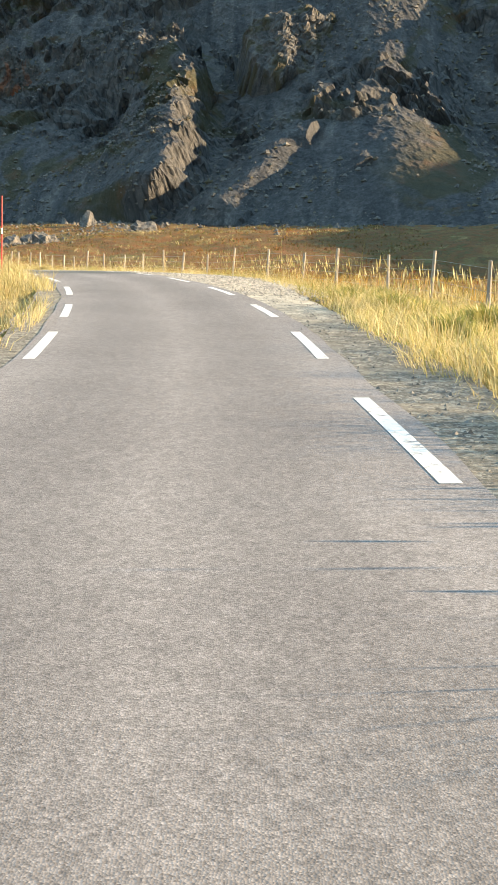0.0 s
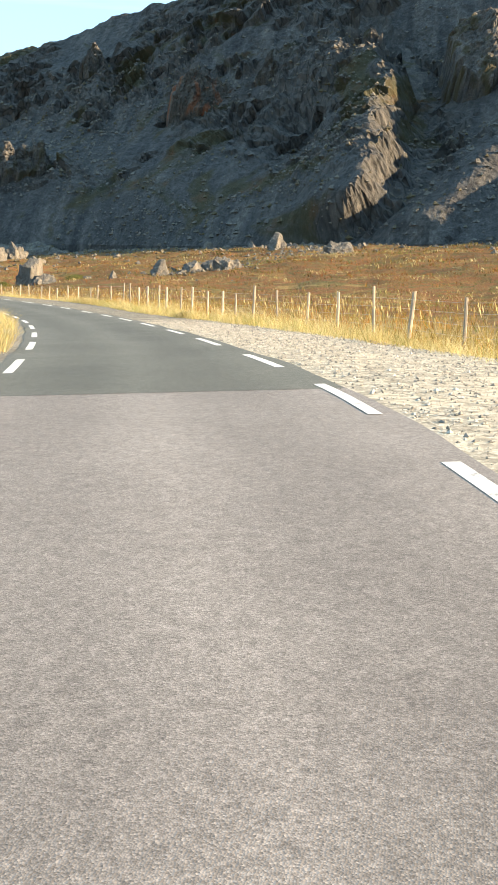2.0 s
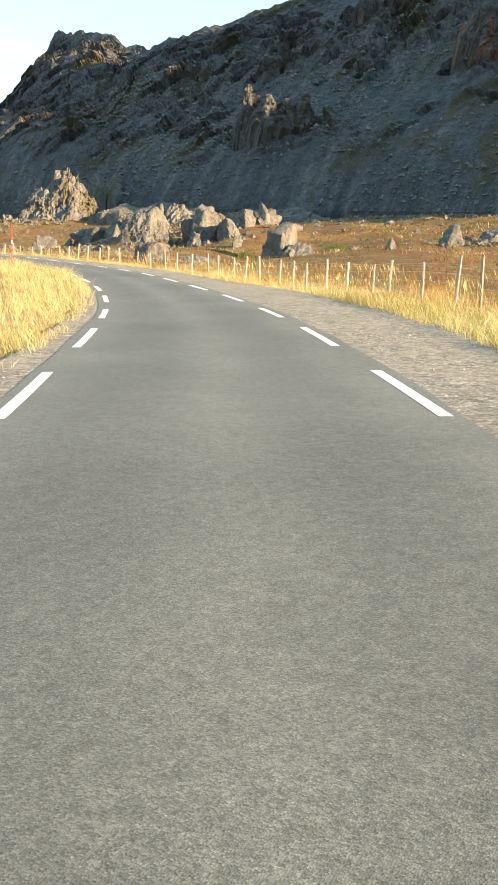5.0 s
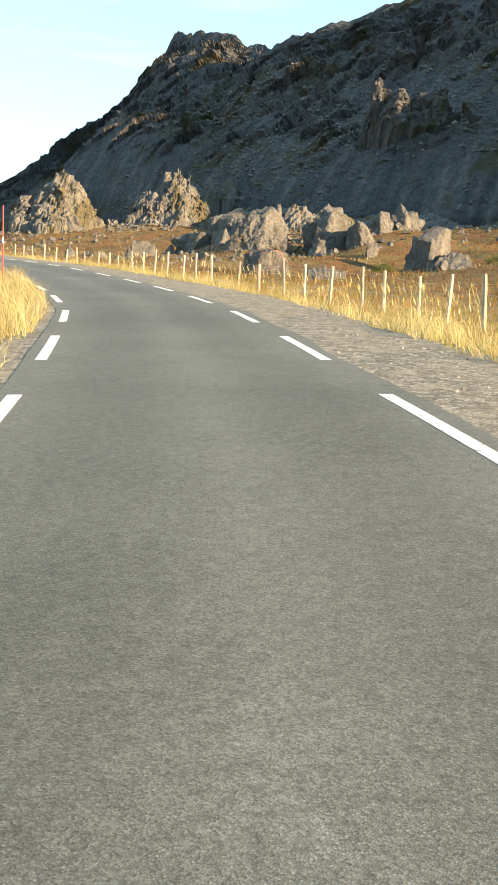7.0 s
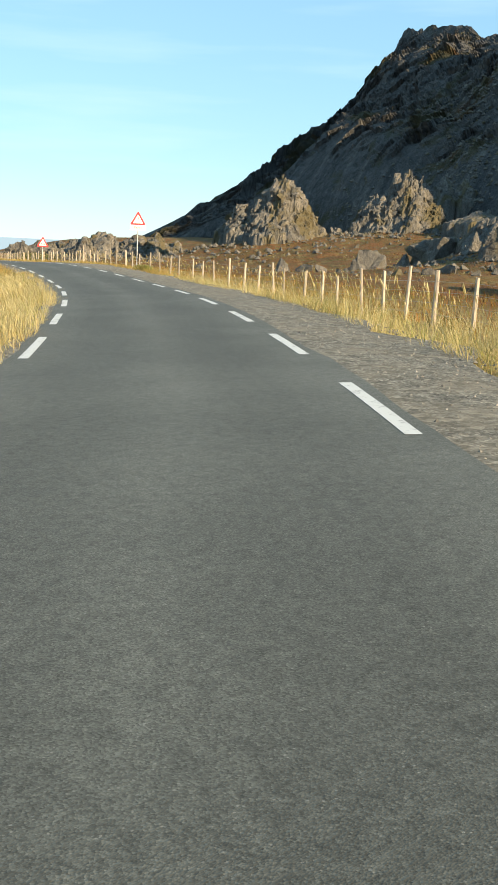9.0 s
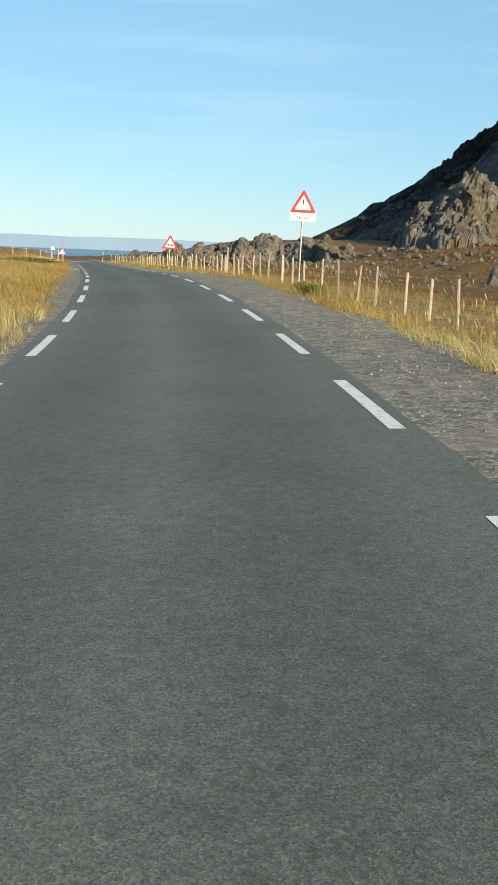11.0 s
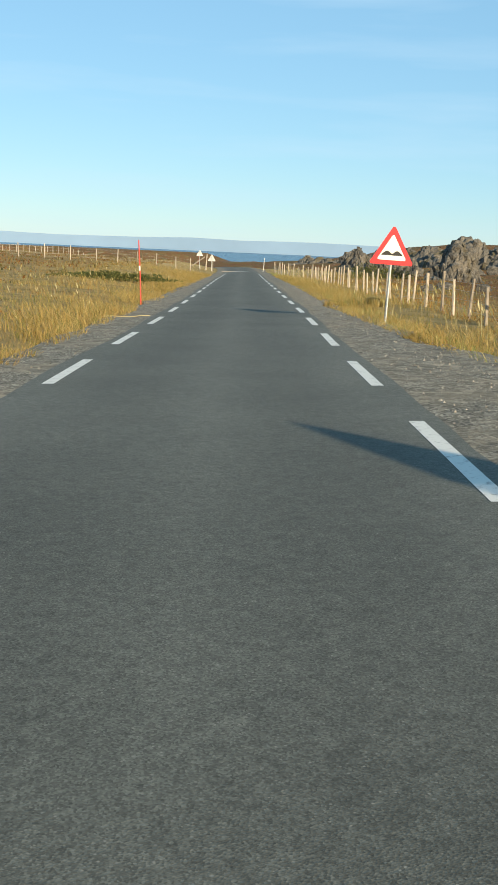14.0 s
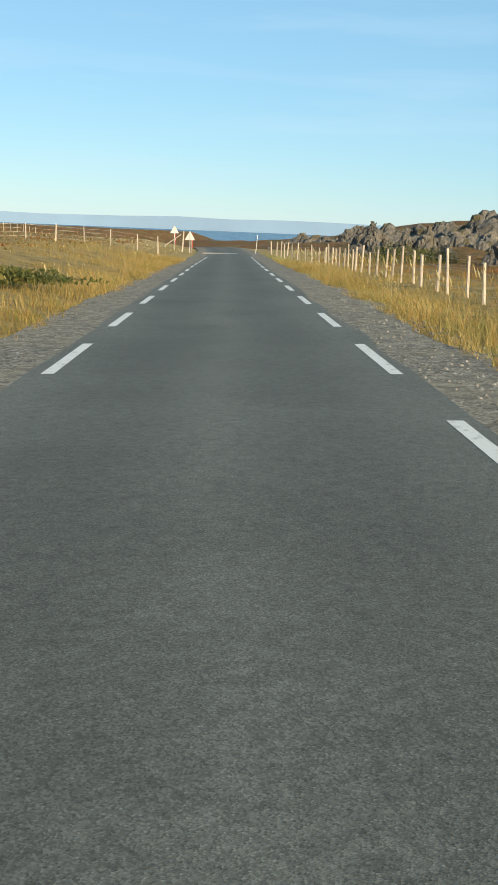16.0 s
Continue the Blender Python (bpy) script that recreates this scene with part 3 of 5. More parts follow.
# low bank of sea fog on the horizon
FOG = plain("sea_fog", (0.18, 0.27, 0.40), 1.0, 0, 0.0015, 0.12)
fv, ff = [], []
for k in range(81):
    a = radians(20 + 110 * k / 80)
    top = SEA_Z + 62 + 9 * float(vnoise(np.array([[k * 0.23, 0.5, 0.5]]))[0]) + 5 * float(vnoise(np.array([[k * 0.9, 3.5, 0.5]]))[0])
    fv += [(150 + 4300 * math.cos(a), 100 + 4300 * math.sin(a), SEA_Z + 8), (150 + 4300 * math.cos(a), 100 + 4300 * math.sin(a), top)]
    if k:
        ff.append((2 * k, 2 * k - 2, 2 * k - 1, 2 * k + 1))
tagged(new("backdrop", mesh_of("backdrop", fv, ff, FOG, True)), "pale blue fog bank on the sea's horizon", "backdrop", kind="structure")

# ---------- road ----------
SEAM = length_at(*(33.0, 5.65))
ROAD_END = RS[-1]


def ragged(base, amp, seed):
    return lambda ss: base(ss) + amp * fbm(np.stack([ss / 2.7, ss * 0, ss * 0 + seed], -1), 3, 0.6, seed)


road = tagged(new("road"), "narrow asphalt road with dashed white edge lines", "road", kind="structure")
part("old_asphalt", strip("old_asphalt", 0, SEAM, ragged(lambda q: left_line(q) - 0.2, 0.04, 5), ragged(lambda q: right_line(q) + 0.2, 0.05, 6), 0.0105, ASPHALT_OLD, 0.5, 12), road, "older pale brownish asphalt")
part("new_asphalt", strip("new_asphalt", SEAM - 0.4, ROAD_END, ragged(lambda q: left_line(q) - 0.2, 0.04, 7), ragged(lambda q: right_line(q) + 0.2, 0.05, 8), 0.0125, ASPHALT, 0.5, 12), road, "dark grey asphalt with loose stone chips")


def dash_mesh(s0, off, length):
    ss = np.linspace(s0, s0 + length, 7)
    lift = 0.0155 if s0 + length > SEAM - 0.4 else 0.0135
    a, b = on_road(ss, off(ss) - 0.06, lift), on_road(ss, off(ss) + 0.06, lift)
    v = np.stack([a, b], 1).reshape(-1, 3)
    f = np.array([(2 * i, 2 * i + 1, 2 * i + 3, 2 * i + 2) for i in range(6)])
    return quads_mesh("line_dash", v, f, PAINT)


# far ends of the painted dashes along the road, the same on both sides
ENDS = [46.65, 51.45, 57.05, 62.5, 67.0, 71.6, 77.3, 82.8, 88.8, 94.6, 100.1, 106.5, 113.0, 118.4, 123.9, 129.3, 134.75, 140.0, 145.3, 150.4,
        155.7, 161.4, 166.8, 172.2, 177.5, 182.8, 188.2, 193.5, 198.9, 204.2, 209.9, 215.1, 220.3, 225.3, 230.6, 236.0, 241.2, 246.5]
ENDS = [46.65 - 5.3 * k for k in range(8, 0, -1)] + ENDS + [246.5 + 5.5 * k for k in range(1, 14)]
for side in (right_line, left_line):
    for a, b in zip(ENDS[:-1], ENDS[1:]):
        if b < length_at(203.6, 202.1) - 1 or b > length_at(203.6, 202.1) + 4:
            part("line_dash", dash_mesh(b - 0.53 * (b - a), side, 0.53 * (b - a)), road)

# where the grass begins: length along the road, offset from its middle; and offset from the left line
RIGHT_GRASS = [(0, 2.4), (42, 2.45), (47, 2.7), (52, 3.2), (57, 3.8), (65, 4.9), (72, 4.8), (80, 4.6), (90, 4.4), (100, 3.8), (108, 4.0), (118, 4.5), (126, 4.4), (133, 3.6), (145, 3.8), (155, 3.6), (172, 3.4), (205, 3.6), (212, 4.1), (221, 3.7), (230, 3.1), (241, 2.7), (255, 2.9), (400, 2.9)]
LEFT_GRASS = [(0, -0.45), (60, -0.42), (90, -0.55), (105, -0.6), (115, -0.45), (135, -0.46), (150, -0.25), (172, -0.3), (195, -0.55), (207, -0.95), (218, -0.8), (240, -1.02), (400, -0.95)]


def right_edge(s):
    return np.interp(s, *np.array(RIGHT_GRASS).T)


def left_edge(s):
    return left_line(s) + np.interp(s, *np.array(LEFT_GRASS).T)


shoulder = tagged(new("shoulder"), "grey gravel shoulder beside the asphalt", "shoulder", kind="structure")
part("gravel_strip", strip("gravel_right", 0, ROAD_END, 1.4, lambda ss: ragged(lambda q: right_edge(q) + 0.1, 0.3, 11)(ss), 0.003, GRAVEL, 0.5, 10, 0.002), shoulder)
part("gravel_strip", strip("gravel_left", 0, ROAD_END, lambda ss: ragged(lambda q: left_edge(q) - 0.15, 0.12, 12)(ss), -1.0, 0.005, GRAVEL, 0.5, 8, 0.0018), shoulder)
turnout = shoulder.children[0].data
pale = turnout.attributes.new("pale", "FLOAT", "POINT")
ss = np.repeat(np.arange(0, ROAD_END + 0.25, 0.5), 11)[:len(turnout.vertices)]
pale.data.foreach_set("value", (smooth01((ss - 44) / 16) * smooth01((98 - ss) / 24)).astype(np.float32))

# ---------- the mountain ----------


def edge_distance(q, line):
    """Distance to a line over the slope, above zero to its left as one climbs it."""
    best, side = np.full(len(q), 1e9), np.zeros(len(q))
    for a, b in zip(line[:-1], line[1:]):
        e = b - a
        t = np.clip(((q - a) @ e) / (e @ e), 0, 1)
        r = q - a - t[:, None] * e
        d = np.sqrt((r ** 2).sum(1))
        near = d < best
        best = np.where(near, d, best)
        side = np.where(near, np.sign(e[2] * r[:, 1] - e[1] * r[:, 2]), side)
    return best * side, best


def facets(q, size, stretch, seed):
    """Broken faces: every cell of rock is a plane of its own, with steps between them. Heights as shares of size."""
    r = np.random.RandomState(seed)
    p = (q / stretch) / size
    lo, hi = p.min(0) - 0.5, p.max(0) + 0.5
    count = int(min(np.prod(hi - lo), 2600))
    inside = p[r.randint(0, len(p), count // 2 + 40)]
    seeds = inside + r.normal(0, 0.45, inside.shape)
    offset, tilt = r.uniform(-0.5, 0.5, len(seeds)), r.normal(0, 0.45, (len(seeds), 3))
    out = np.empty(len(p))
    for k in range(0, len(p), 4000):
        near = ((seeds ** 2).sum(1)[None] - 2 * p[k:k + 4000] @ seeds.T).argmin(1)
        out[k:k + 4000] = offset[near] + ((p[k:k + 4000] - seeds[near]) * tilt[near]).sum(-1)
    return out


def mountain_mesh():
    ns, nu = 800, 250
    length = np.linalg.norm(np.diff(FOOT_LINE, axis=0), axis=1) + np.linalg.norm(np.diff(CREST_LINE, axis=0), axis=1)
    d = np.r_[0, np.cumsum(length)]
    s = np.linspace(0, d[-1], ns)
    f = np.stack([np.interp(s, d, FOOT_LINE[:, k]) for k in range(3)], -1)
    c = np.stack([np.interp(s, d, CREST_LINE[:, k]) for k in range(3)], -1)
    u = np.concatenate([np.linspace(-0.05, 1, nu), [1.03, 1.08, 1.15, 1.3, 1.6, 2.0]])
    S, U = np.meshgrid(s / d[-1], u, indexing="ij")
    uu = np.clip(U, 0, 1)
    P = f[:, None] + (c - f)[:, None] * uu[..., None]
    # scree below, cliffs above
    # southern flank, mostly out of view, lowered to let sun onto the buttress
    bend = 0.86 + 0.40 * np.exp(-((P[..., 1] - 15) / 55) ** 2) + 0.55 * smooth01((-25 - P[..., 1]) / 40) * (1 - 0.85 * smooth01((-50 - P[..., 1]) / 25))
    # slope made fuller here so that it shades the spur
    bend = bend - 0.2 * smooth01((P[..., 1] - 175) / 40) * smooth01((300 - P[..., 1]) / 30)
    prof = uu ** bend + 0.025 * np.sin(uu * math.pi * 4)
    P[..., 2] = f[:, None, 2] + (c - f)[:, None, 2] * prof
    P[..., 2] -= 450 * np.maximum(-U, 0)
    P[..., :2] += (c - f)[:, None, :2] * np.minimum(U, 0)[..., None] * 0.2
    # the far side falls away from the crest, to the north below the spur
    over = np.maximum(U - 1, 0)
    spur = smooth01((s / d[-1] - 0.80) / 0.05)[:, None]
    away = (c - f)[:, :2] * (1 - spur) + np.array([25.0, 70.0]) * spur
    P[..., :2] += away[:, None] * over[..., None]
    P[..., 2] -= over * 30 * (1 + over) * np.maximum(c[:, None, 2] / 60, 0.05)
    q = P.reshape(-1, 3)
    rough = smooth01((U.ravel() - 0.02) / 0.25)
    back = smooth01((1.25 - U.ravel()) / 0.2)
    keep = np.exp(-((U.ravel() - 1) / 0.04) ** 2)
    top = np.exp(-((U.ravel() - 1) / 0.09) ** 2)
    # chutes down the slope, broken cliffs between them
    gully = fbm(np.stack([S.ravel() * 75 + 1.6 * U.ravel(), U.ravel() * 2.2, 0 * S.ravel()], -1), 4, 0.55, 91, True)
    fan_dist, fan_best = edge_distance(q, FAN)
    cliff = smooth01((fbm(q / (34, 34, 22), 4, 0.6, 51) + 0.22) / 0.45) * rough * smooth01((fan_best - 10) / 8)
    cliff = np.maximum(cliff, 0.75 * smooth01((q[:, 1] - 185) / 30) * rough)
    warp = q + 2.5 * np.stack([vnoise(q / 7 + 3), vnoise(q / 7 + 11), vnoise(q / 7 + 23)], -1)
    lean = np.stack([warp[:, 0], warp[:, 1] + 0.5 * warp[:, 2], 0.45 * warp[:, 2] - 0.2 * warp[:, 1]], -1)
    ledges = fbm(lean / (6.5, 6.5, 6.5), 5, 0.58, 31, True)
    lumps = fbm(q / 2.6, 3, 0.6, 41)
    block = np.zeros(len(q))
    hard = (cliff > 0.03) & (q[:, 1] > -70) & (q[:, 1] < 345)
    block[hard] = 3.0 * facets(lean[hard], 8.0, (1, 0.8, 1.5), 37) + 1.6 * facets(lean[hard], 3.2, (1, 0.8, 1.4), 38)
    rib_side, rib_near = edge_distance(q, RIB)
    near_rib = smooth01((rib_side + 8) / 6) * np.exp(-(rib_near / 22) ** 2)
    push = (block * cliff * (1 - 0.8 * top) * (1 - 0.8 * near_rib) - 0.35 * np.clip(0.7 - gully, 0, 1.4) * rough - (2.0 * np.clip(0.9 - ledges, 0, 1.7) - 0.6) * cliff + (0.22 * lumps + 0.3 * fbm(q / 1.5, 2, 0.6, 43)) * (0.4 + 0.6 * rough)) * back * (1 - 0.5 * keep)
    # a buttress and a scree fan whose southern edges stand out
    ragged_by = 1.5 * fbm(q / 5.0, 4, 0.6, 71)
    dist, best = edge_distance(q, RIB)
    dist = dist + ragged_by
    on_slope = smooth01((U.ravel() + 0.01) / 0.05) * (best < 70)
    push += 11.5 * smooth01((dist + 0.5) / 6.5) * np.exp(-(np.maximum(dist - 6, 0) / 20) ** 2) * on_slope
    push -= 4 * smooth01((1.0 - dist) / 5) * np.exp(-(np.minimum(dist, 0) / 16) ** 2) * on_slope * rough
    hollow = np.exp(-(((q[:, 1] - 41) / 7) ** 2 + ((q[:, 2] - 38) / 7) ** 2))
    push -= 6 * hollow * (U.ravel() < 1)
    dist, best = fan_dist + 0.5 * ragged_by, fan_best
    push += 4.0 * smooth01((dist + 1) / 9) * np.exp(-(np.maximum(dist - 8, 0) / 9) ** 2) * (best < 40) * smooth01((U.ravel() + 0.01) / 0.05)
    way = -(c - f) * (1, 1, 0)
    way /= np.linalg.norm(way, axis=1)[:, None]
    way = np.repeat((way * 0.8 + np.array([0, 0, 0.6]))[:, None], U.shape[1], 1).reshape(-1, 3)
    q = q + way * push[:, None]
    q[:, 2] += keep * (1.3 * fbm(q / (11, 11, 11), 4, 0.65, 61) + 0.9 * fbm(q / (4.5, 4.5, 4.5), 3, 0.6, 62, True) * smooth01((q[:, 1] - 296) / 12))
    n, m = S.shape
    idx = np.arange(n * m).reshape(n, m)
    faces = np.stack([idx[:-1, :-1], idx[1:, :-1], idx[1:, 1:], idx[:-1, 1:]], -1).reshape(-1, 4)
    me = quads_mesh("mountain", q, faces, SCREE, False)
    broken = me.attributes.new("broken", "FLOAT", "POINT")
    broken.data.foreach_set("value", np.clip(np.maximum(cliff * 1.2, near_rib), 0, 1).astype(np.float32))
    sod = me.attributes.new("sod", "FLOAT", "POINT")
    sod.data.foreach_set("value", smooth01((fan_best - 14) / 20).astype(np.float32))
    return me, q.reshape(n, m, 3)


mountain_me, MOUNT = mountain_mesh()
tagged(new("mountain", mountain_me), "grey rocky mountainside with scree, mostly in shade", "mountain", kind="structure")


# ---------- rocks ----------
def crag_mesh(name, w, d, h, peaks, seed, detail, grain, lean, steep, sink, mat=None):
    """A jagged outcrop over a w by d foot. peaks: places across and along, height and reach, as shares of w, d, h and w."""
    r = np.random.RandomState(seed)
    n = 84 if detail < 20 else 120 if detail < 60 else 170
    m = max(int(n * d / w), 36)
    X, Y = np.meshgrid(np.linspace(-0.9, 0.9, n), np.linspace(-1.1, 1.1, m), indexing="ij")
    a, b = X.ravel(), Y.ravel()
    q = np.stack([a * w, b * d, 0 * a], -1)
    bend = 0.055 * np.stack([fbm(q / (0.16 * w) + 2, 3, 0.6, seed), fbm(q / (0.16 * w) + 31, 3, 0.6, seed + 1)], -1)
    level = np.zeros(len(q))
    for px, py, ph, reach in peaks:
        e = np.maximum(np.abs(a + bend[:, 0] - px) * 0.75, 0) + np.abs((b - py) * d / w + bend[:, 1]) * 0.35
        dist = 0.55 * np.hypot(a + bend[:, 0] - px, (b - py) * d / w + bend[:, 1]) + 0.45 * e * 1.2
        level = np.maximum(level, ph * np.clip((1 - dist / (reach * 1.12)) * steep, 0, 1 + 0.05 * (steep > 1)))
    level *= smooth01((0.89 - np.abs(a)) / 0.2) * smooth01((1.09 - np.abs(b)) / 0.3)
    crest = fbm(q / (0.07 * w) + 7, 4, 0.6, seed + 9, True)
    z = h * level * (0.95 + 0.08 * crest) - sink * (1 - smooth01(level / 0.12))
    v = np.stack([q[:, 0] + 0.25 * np.tan(radians(lean)) * z, q[:, 1], z], -1)
    g = v.reshape(n, m, 3)
    nn = np.cross(np.gradient(g, axis=0).reshape(-1, 3), np.gradient(g, axis=1).reshape(-1, 3))
    nn /= np.linalg.norm(nn, axis=1)[:, None] + 1e-9
    nn = nn * (1, 1, 0.6)
    size = max(grain * w * 2.0, 0.35)
    tip = np.array(pose(0, 0, 0, r.normal(0, 8), lean, r.uniform(-30, 30)).to_3x3())
    u = (v + 0.12 * size * np.stack([fbm(v / size * 2 + k, 2, 0.5, seed + k) for k in (1, 2, 3)], -1)) @ tip
    on = smooth01((level - 0.02) / 0.2)
    push = size * 0.30 * facets(u, size * 1.7, (1, 0.9, 1.25), seed + 2) + size * 0.20 * facets(u, size * 0.62, (1, 0.8, 1.35), seed + 3) + size * 0.10 * fbm(v / (size * 0.35), 3, 0.65, seed + 4, True)
    v = v + nn * (push * on)[:, None]
    idx = np.arange(n * m).reshape(n, m)
    f = np.stack([idx[:-1, :-1], idx[1:, :-1], idx[1:, 1:], idx[:-1, 1:]], -1).reshape(-1, 4)
    return quads_mesh(name, v, f, mat or CRAG)


ROCK_SEED = [100]


def crag(x, y, z, turn, w, d, h, peaks, label, grain=0.085, detail=34, group="", mat=None, name="crag", lean=16.0, steep=1.0, sink=0.0, tip=0.0):
    ROCK_SEED[0] += 3
    ob = new(name, crag_mesh(name, w, d, h, peaks, ROCK_SEED[0], detail, grain, lean, steep, sink or 0.35 * h + 3.0, mat))
    ob.matrix_world = pose(x, y, z, tip, 0, turn)
    return tagged(ob, label, "rock outcrop", group)


def boulder_mesh(seed, mat):
    bm = bmesh.new()
    bmesh.ops.create_icosphere(bm, subdivisions=3, radius=1.0)
    v = np.array([q.co[:] for q in bm.verts])
    faces = np.array([[q.index for q in f.verts] for f in bm.faces])
    bm.free()
    r = np.random.RandomState(seed)
    for _ in range(14):
        nn = r.normal(size=3)
        nn /= np.linalg.norm(nn)
        over = v @ nn - r.uniform(0.45, 0.85)
        v = v - np.where(over > 0, over, 0)[:, None] * nn
    v = v * (1 + 0.12 * fbm(v * 3 + seed, 3, 0.6, seed, True)[:, None]) * (r.uniform(0.8, 1.2), r.uniform(0.6, 1.0), r.uniform(0.6, 1.1))
    return quads_mesh("boulder", v, faces, mat)

def ball(level):
    bm = bmesh.new()
    bmesh.ops.create_icosphere(bm, subdivisions=level, radius=1.0)
    v = np.array([q.co[:] for q in bm.verts])
    f = np.array([[q.index for q in g.verts] for g in bm.faces])
    bm.free()
    return v, f


BALLS = {k: ball(k) for k in (4, 5)}


def rock_mesh(lobes, seed, level=5, blocky=False, mat=None):
    """A rock of flat broken faces: a union of many-sided prisms that all start in its foot. lobes: x, y, z of a tip and its width."""
    r = np.random.RandomState(seed)
    way, faces = BALLS[level]
    reach = np.zeros(len(way))
    for tx, ty, tz, w in lobes:
        tip = np.array([tx, ty, tz], float)
        ax = tip / np.linalg.norm(tip)
        planes = []
        for _ in range(3):
            n = ax + r.normal(0, 0.6, 3)
            n /= np.linalg.norm(n)
            planes.append((n, max(tip @ n, 0.25 * w) * r.uniform(0.86, 1.0)))
        if blocky:
            planes.append((ax, np.linalg.norm(tip) * 0.95))
        start = r.uniform(0, 6.3)
        u = np.cross(ax, (0.3, 0.9, 0.1))
        u /= np.linalg.norm(u)
        t = np.cross(ax, u)
        sides = 4 if blocky else 5
        for k in range(sides):
            a = (0.35 if blocky else start) + 2 * math.pi * (k + (0 if blocky else r.uniform(-0.25, 0.25))) / sides
            n = u * math.cos(a) + t * math.sin(a) + ax * (r.uniform(-0.05, 0.06) if blocky else r.uniform(0.0, 0.42))
            n /= np.linalg.norm(n)
            planes.append((n, w / 2 * r.uniform(0.85, 1.15) * (1.0 if blocky else 1.12)))
        planes.append((-ax, w * 0.5))
        far = np.full(len(way), 1e9)
        for n, d in planes:
            dot = way @ n
            far = np.where(dot > 1e-4, np.minimum(far, d / np.maximum(dot, 1e-4)), far)
        reach = np.maximum(reach, far)
    v = way * reach[:, None]
    size = max(l[3] for l in lobes)
    tip = np.array(pose(0, 0, 0, r.normal(0, 10), 24, r.uniform(-30, 30)).to_3x3())
    u = v @ tip
    push = 0.055 * size * facets(u, 0.36 * size, (1, 0.8, 1.5), seed + 1) + 0.05 * size * facets(u, 0.12 * size, (1, 0.8, 1.5), seed + 2) + 0.012 * size * fbm(v / (0.12 * size), 3, 0.6, seed + 3, True)
    v = v + way * push[:, None]
    v[:, 2] = np.maximum(v[:, 2], -0.6 * size)
    return quads_mesh("crag", v, faces, mat or CRAG)


def outcrop(x, y, z, turn, lobes, label, mat=None, group="", level=5, blocky=False):
    ROCK_SEED[0] += 3
    ob = new("crag", rock_mesh(lobes, ROCK_SEED[0], level, blocky, mat))
    ob.matrix_world = pose(x, y, z, 0, 0, turn)
    return tagged(ob, label, "rock outcrop", group)


def slab(x, y, w, d, h, label, turn=-55, lean=(0.1, 0.0), mat=None, group="", level=4, blocky=False, more=()):
    """A standing rock on the ground. more: further heads across, along, width, height."""
    z = float(land(np.array([x]), np.array([y]))[0]) - 0.1
    lobes = [(lean[0] * h, lean[1] * h, h * 1.06, 0.85 * w)] + [(dx + lean[0] * 0.6 * hh, dy, hh * 1.08, 1.05 * ww) for dx, dy, ww, hh in more]
    return outcrop(x, y, z, turn, lobes, label, mat, group, level, blocky)


crags = "grey crags on the heath plain"
RUSTY = rock_mat("rusty_rock", (0.05, 0.048, 0.044), (0.105, 0.098, 0.088), (0.17, 0.152, 0.125), (0.30, 0.10, 0.04), 0.4, 0.66)
crag(276.1, 192.8, 5.2, -52, 20, 15, 14.0, [(0.05, 0, 1.0, 0.48), (-0.14, 0.05, 0.68, 0.32), (-0.33, 0, 0.58, 0.28), (0.16, -0.1, 0.66, 0.36), (0.3, 0, 0.34, 0.2), (-0.5, 0, 0.2, 0.16), (0.02, -0.25, 0.6, 0.3)], "pyramid-shaped grey crag lit by low sun", 0.075, 140, crags, lean=20)
crag(297.8, 175.9, 7.4, -52, 17, 14, 14.2, [(0.04, 0, 1.0, 0.46), (-0.12, 0.05, 0.88, 0.42), (-0.3, 0, 0.66, 0.36), (0.2, 0, 0.86, 0.4), (-0.42, -0.05, 0.3, 0.2), (0.36, 0.1, 0.34, 0.26), (0.0, -0.25, 0.62, 0.3)], "jagged grey crag at the foot of the mountain", 0.07, 140, crags, lean=26)
outcrop(288.0, 185.5, 6.6, -52, [(-1.2, 0, 3.6, 1.6), (0.9, 0, 2.8, 1.6), (2.4, 0, 1.8, 1.6)], "small rock teeth between two crags", None, crags, 4)
slab(185.9, 87.2, 5.4, 4.6, 4.6, "slanting grey rock slab on the heath", level=5, lean=(0.28, 0.0), group=crags, more=((-1.8, -0.6, 2.2, 2.4), (1.4, 0.8, 2.6, 3.4), (0.3, -1.8, 2.4, 1.8)))
slab(189.1, 81.1, 6.6, 5.2, 5.5, "pyramid-shaped grey rock with sheer faces", level=5, lean=(0.08, 0.05), group=crags, more=((2.3, 0.3, 2.2, 3.2), (-2.6, 1.2, 2.6, 3.9)))
slab(187.8, 75.9, 3.2, 2.6, 2.6, "low pale rock slab beside larger slabs", lean=(-0.25, 0.0), group=crags, more=((1.4, 0.6, 1.6, 1.2), (-0.9, 1.0, 1.5, 1.9)))
slab(195.4, 77.1, 2.0, 1.8, 2.3, "small broken rock tooth behind pale slabs", group=crags, more=((1.0, 0.3, 1.4, 1.5), (-1.2, 0, 1.2, 1.6)))
slab(198.2, 75.6, 2.0, 1.8, 3.1, "pointed grey rock tooth above rubble", lean=(-0.1, 0), group=crags, more=((1.2, 0.2, 1.7, 2.2), (2.6, 0.2, 1.6, 1.4), (-1.3, 0.5, 1.5, 1.7)))
slab(174.9, 63.8, 3.3, 2.7, 4.2, "upright dark block of split rock", turn=-17, lean=(0.05, -0.05), blocky=True, group=crags, more=((1.0, -0.9, 1.5, 3.6), (-0.8, 0.7, 1.2, 3.4)))
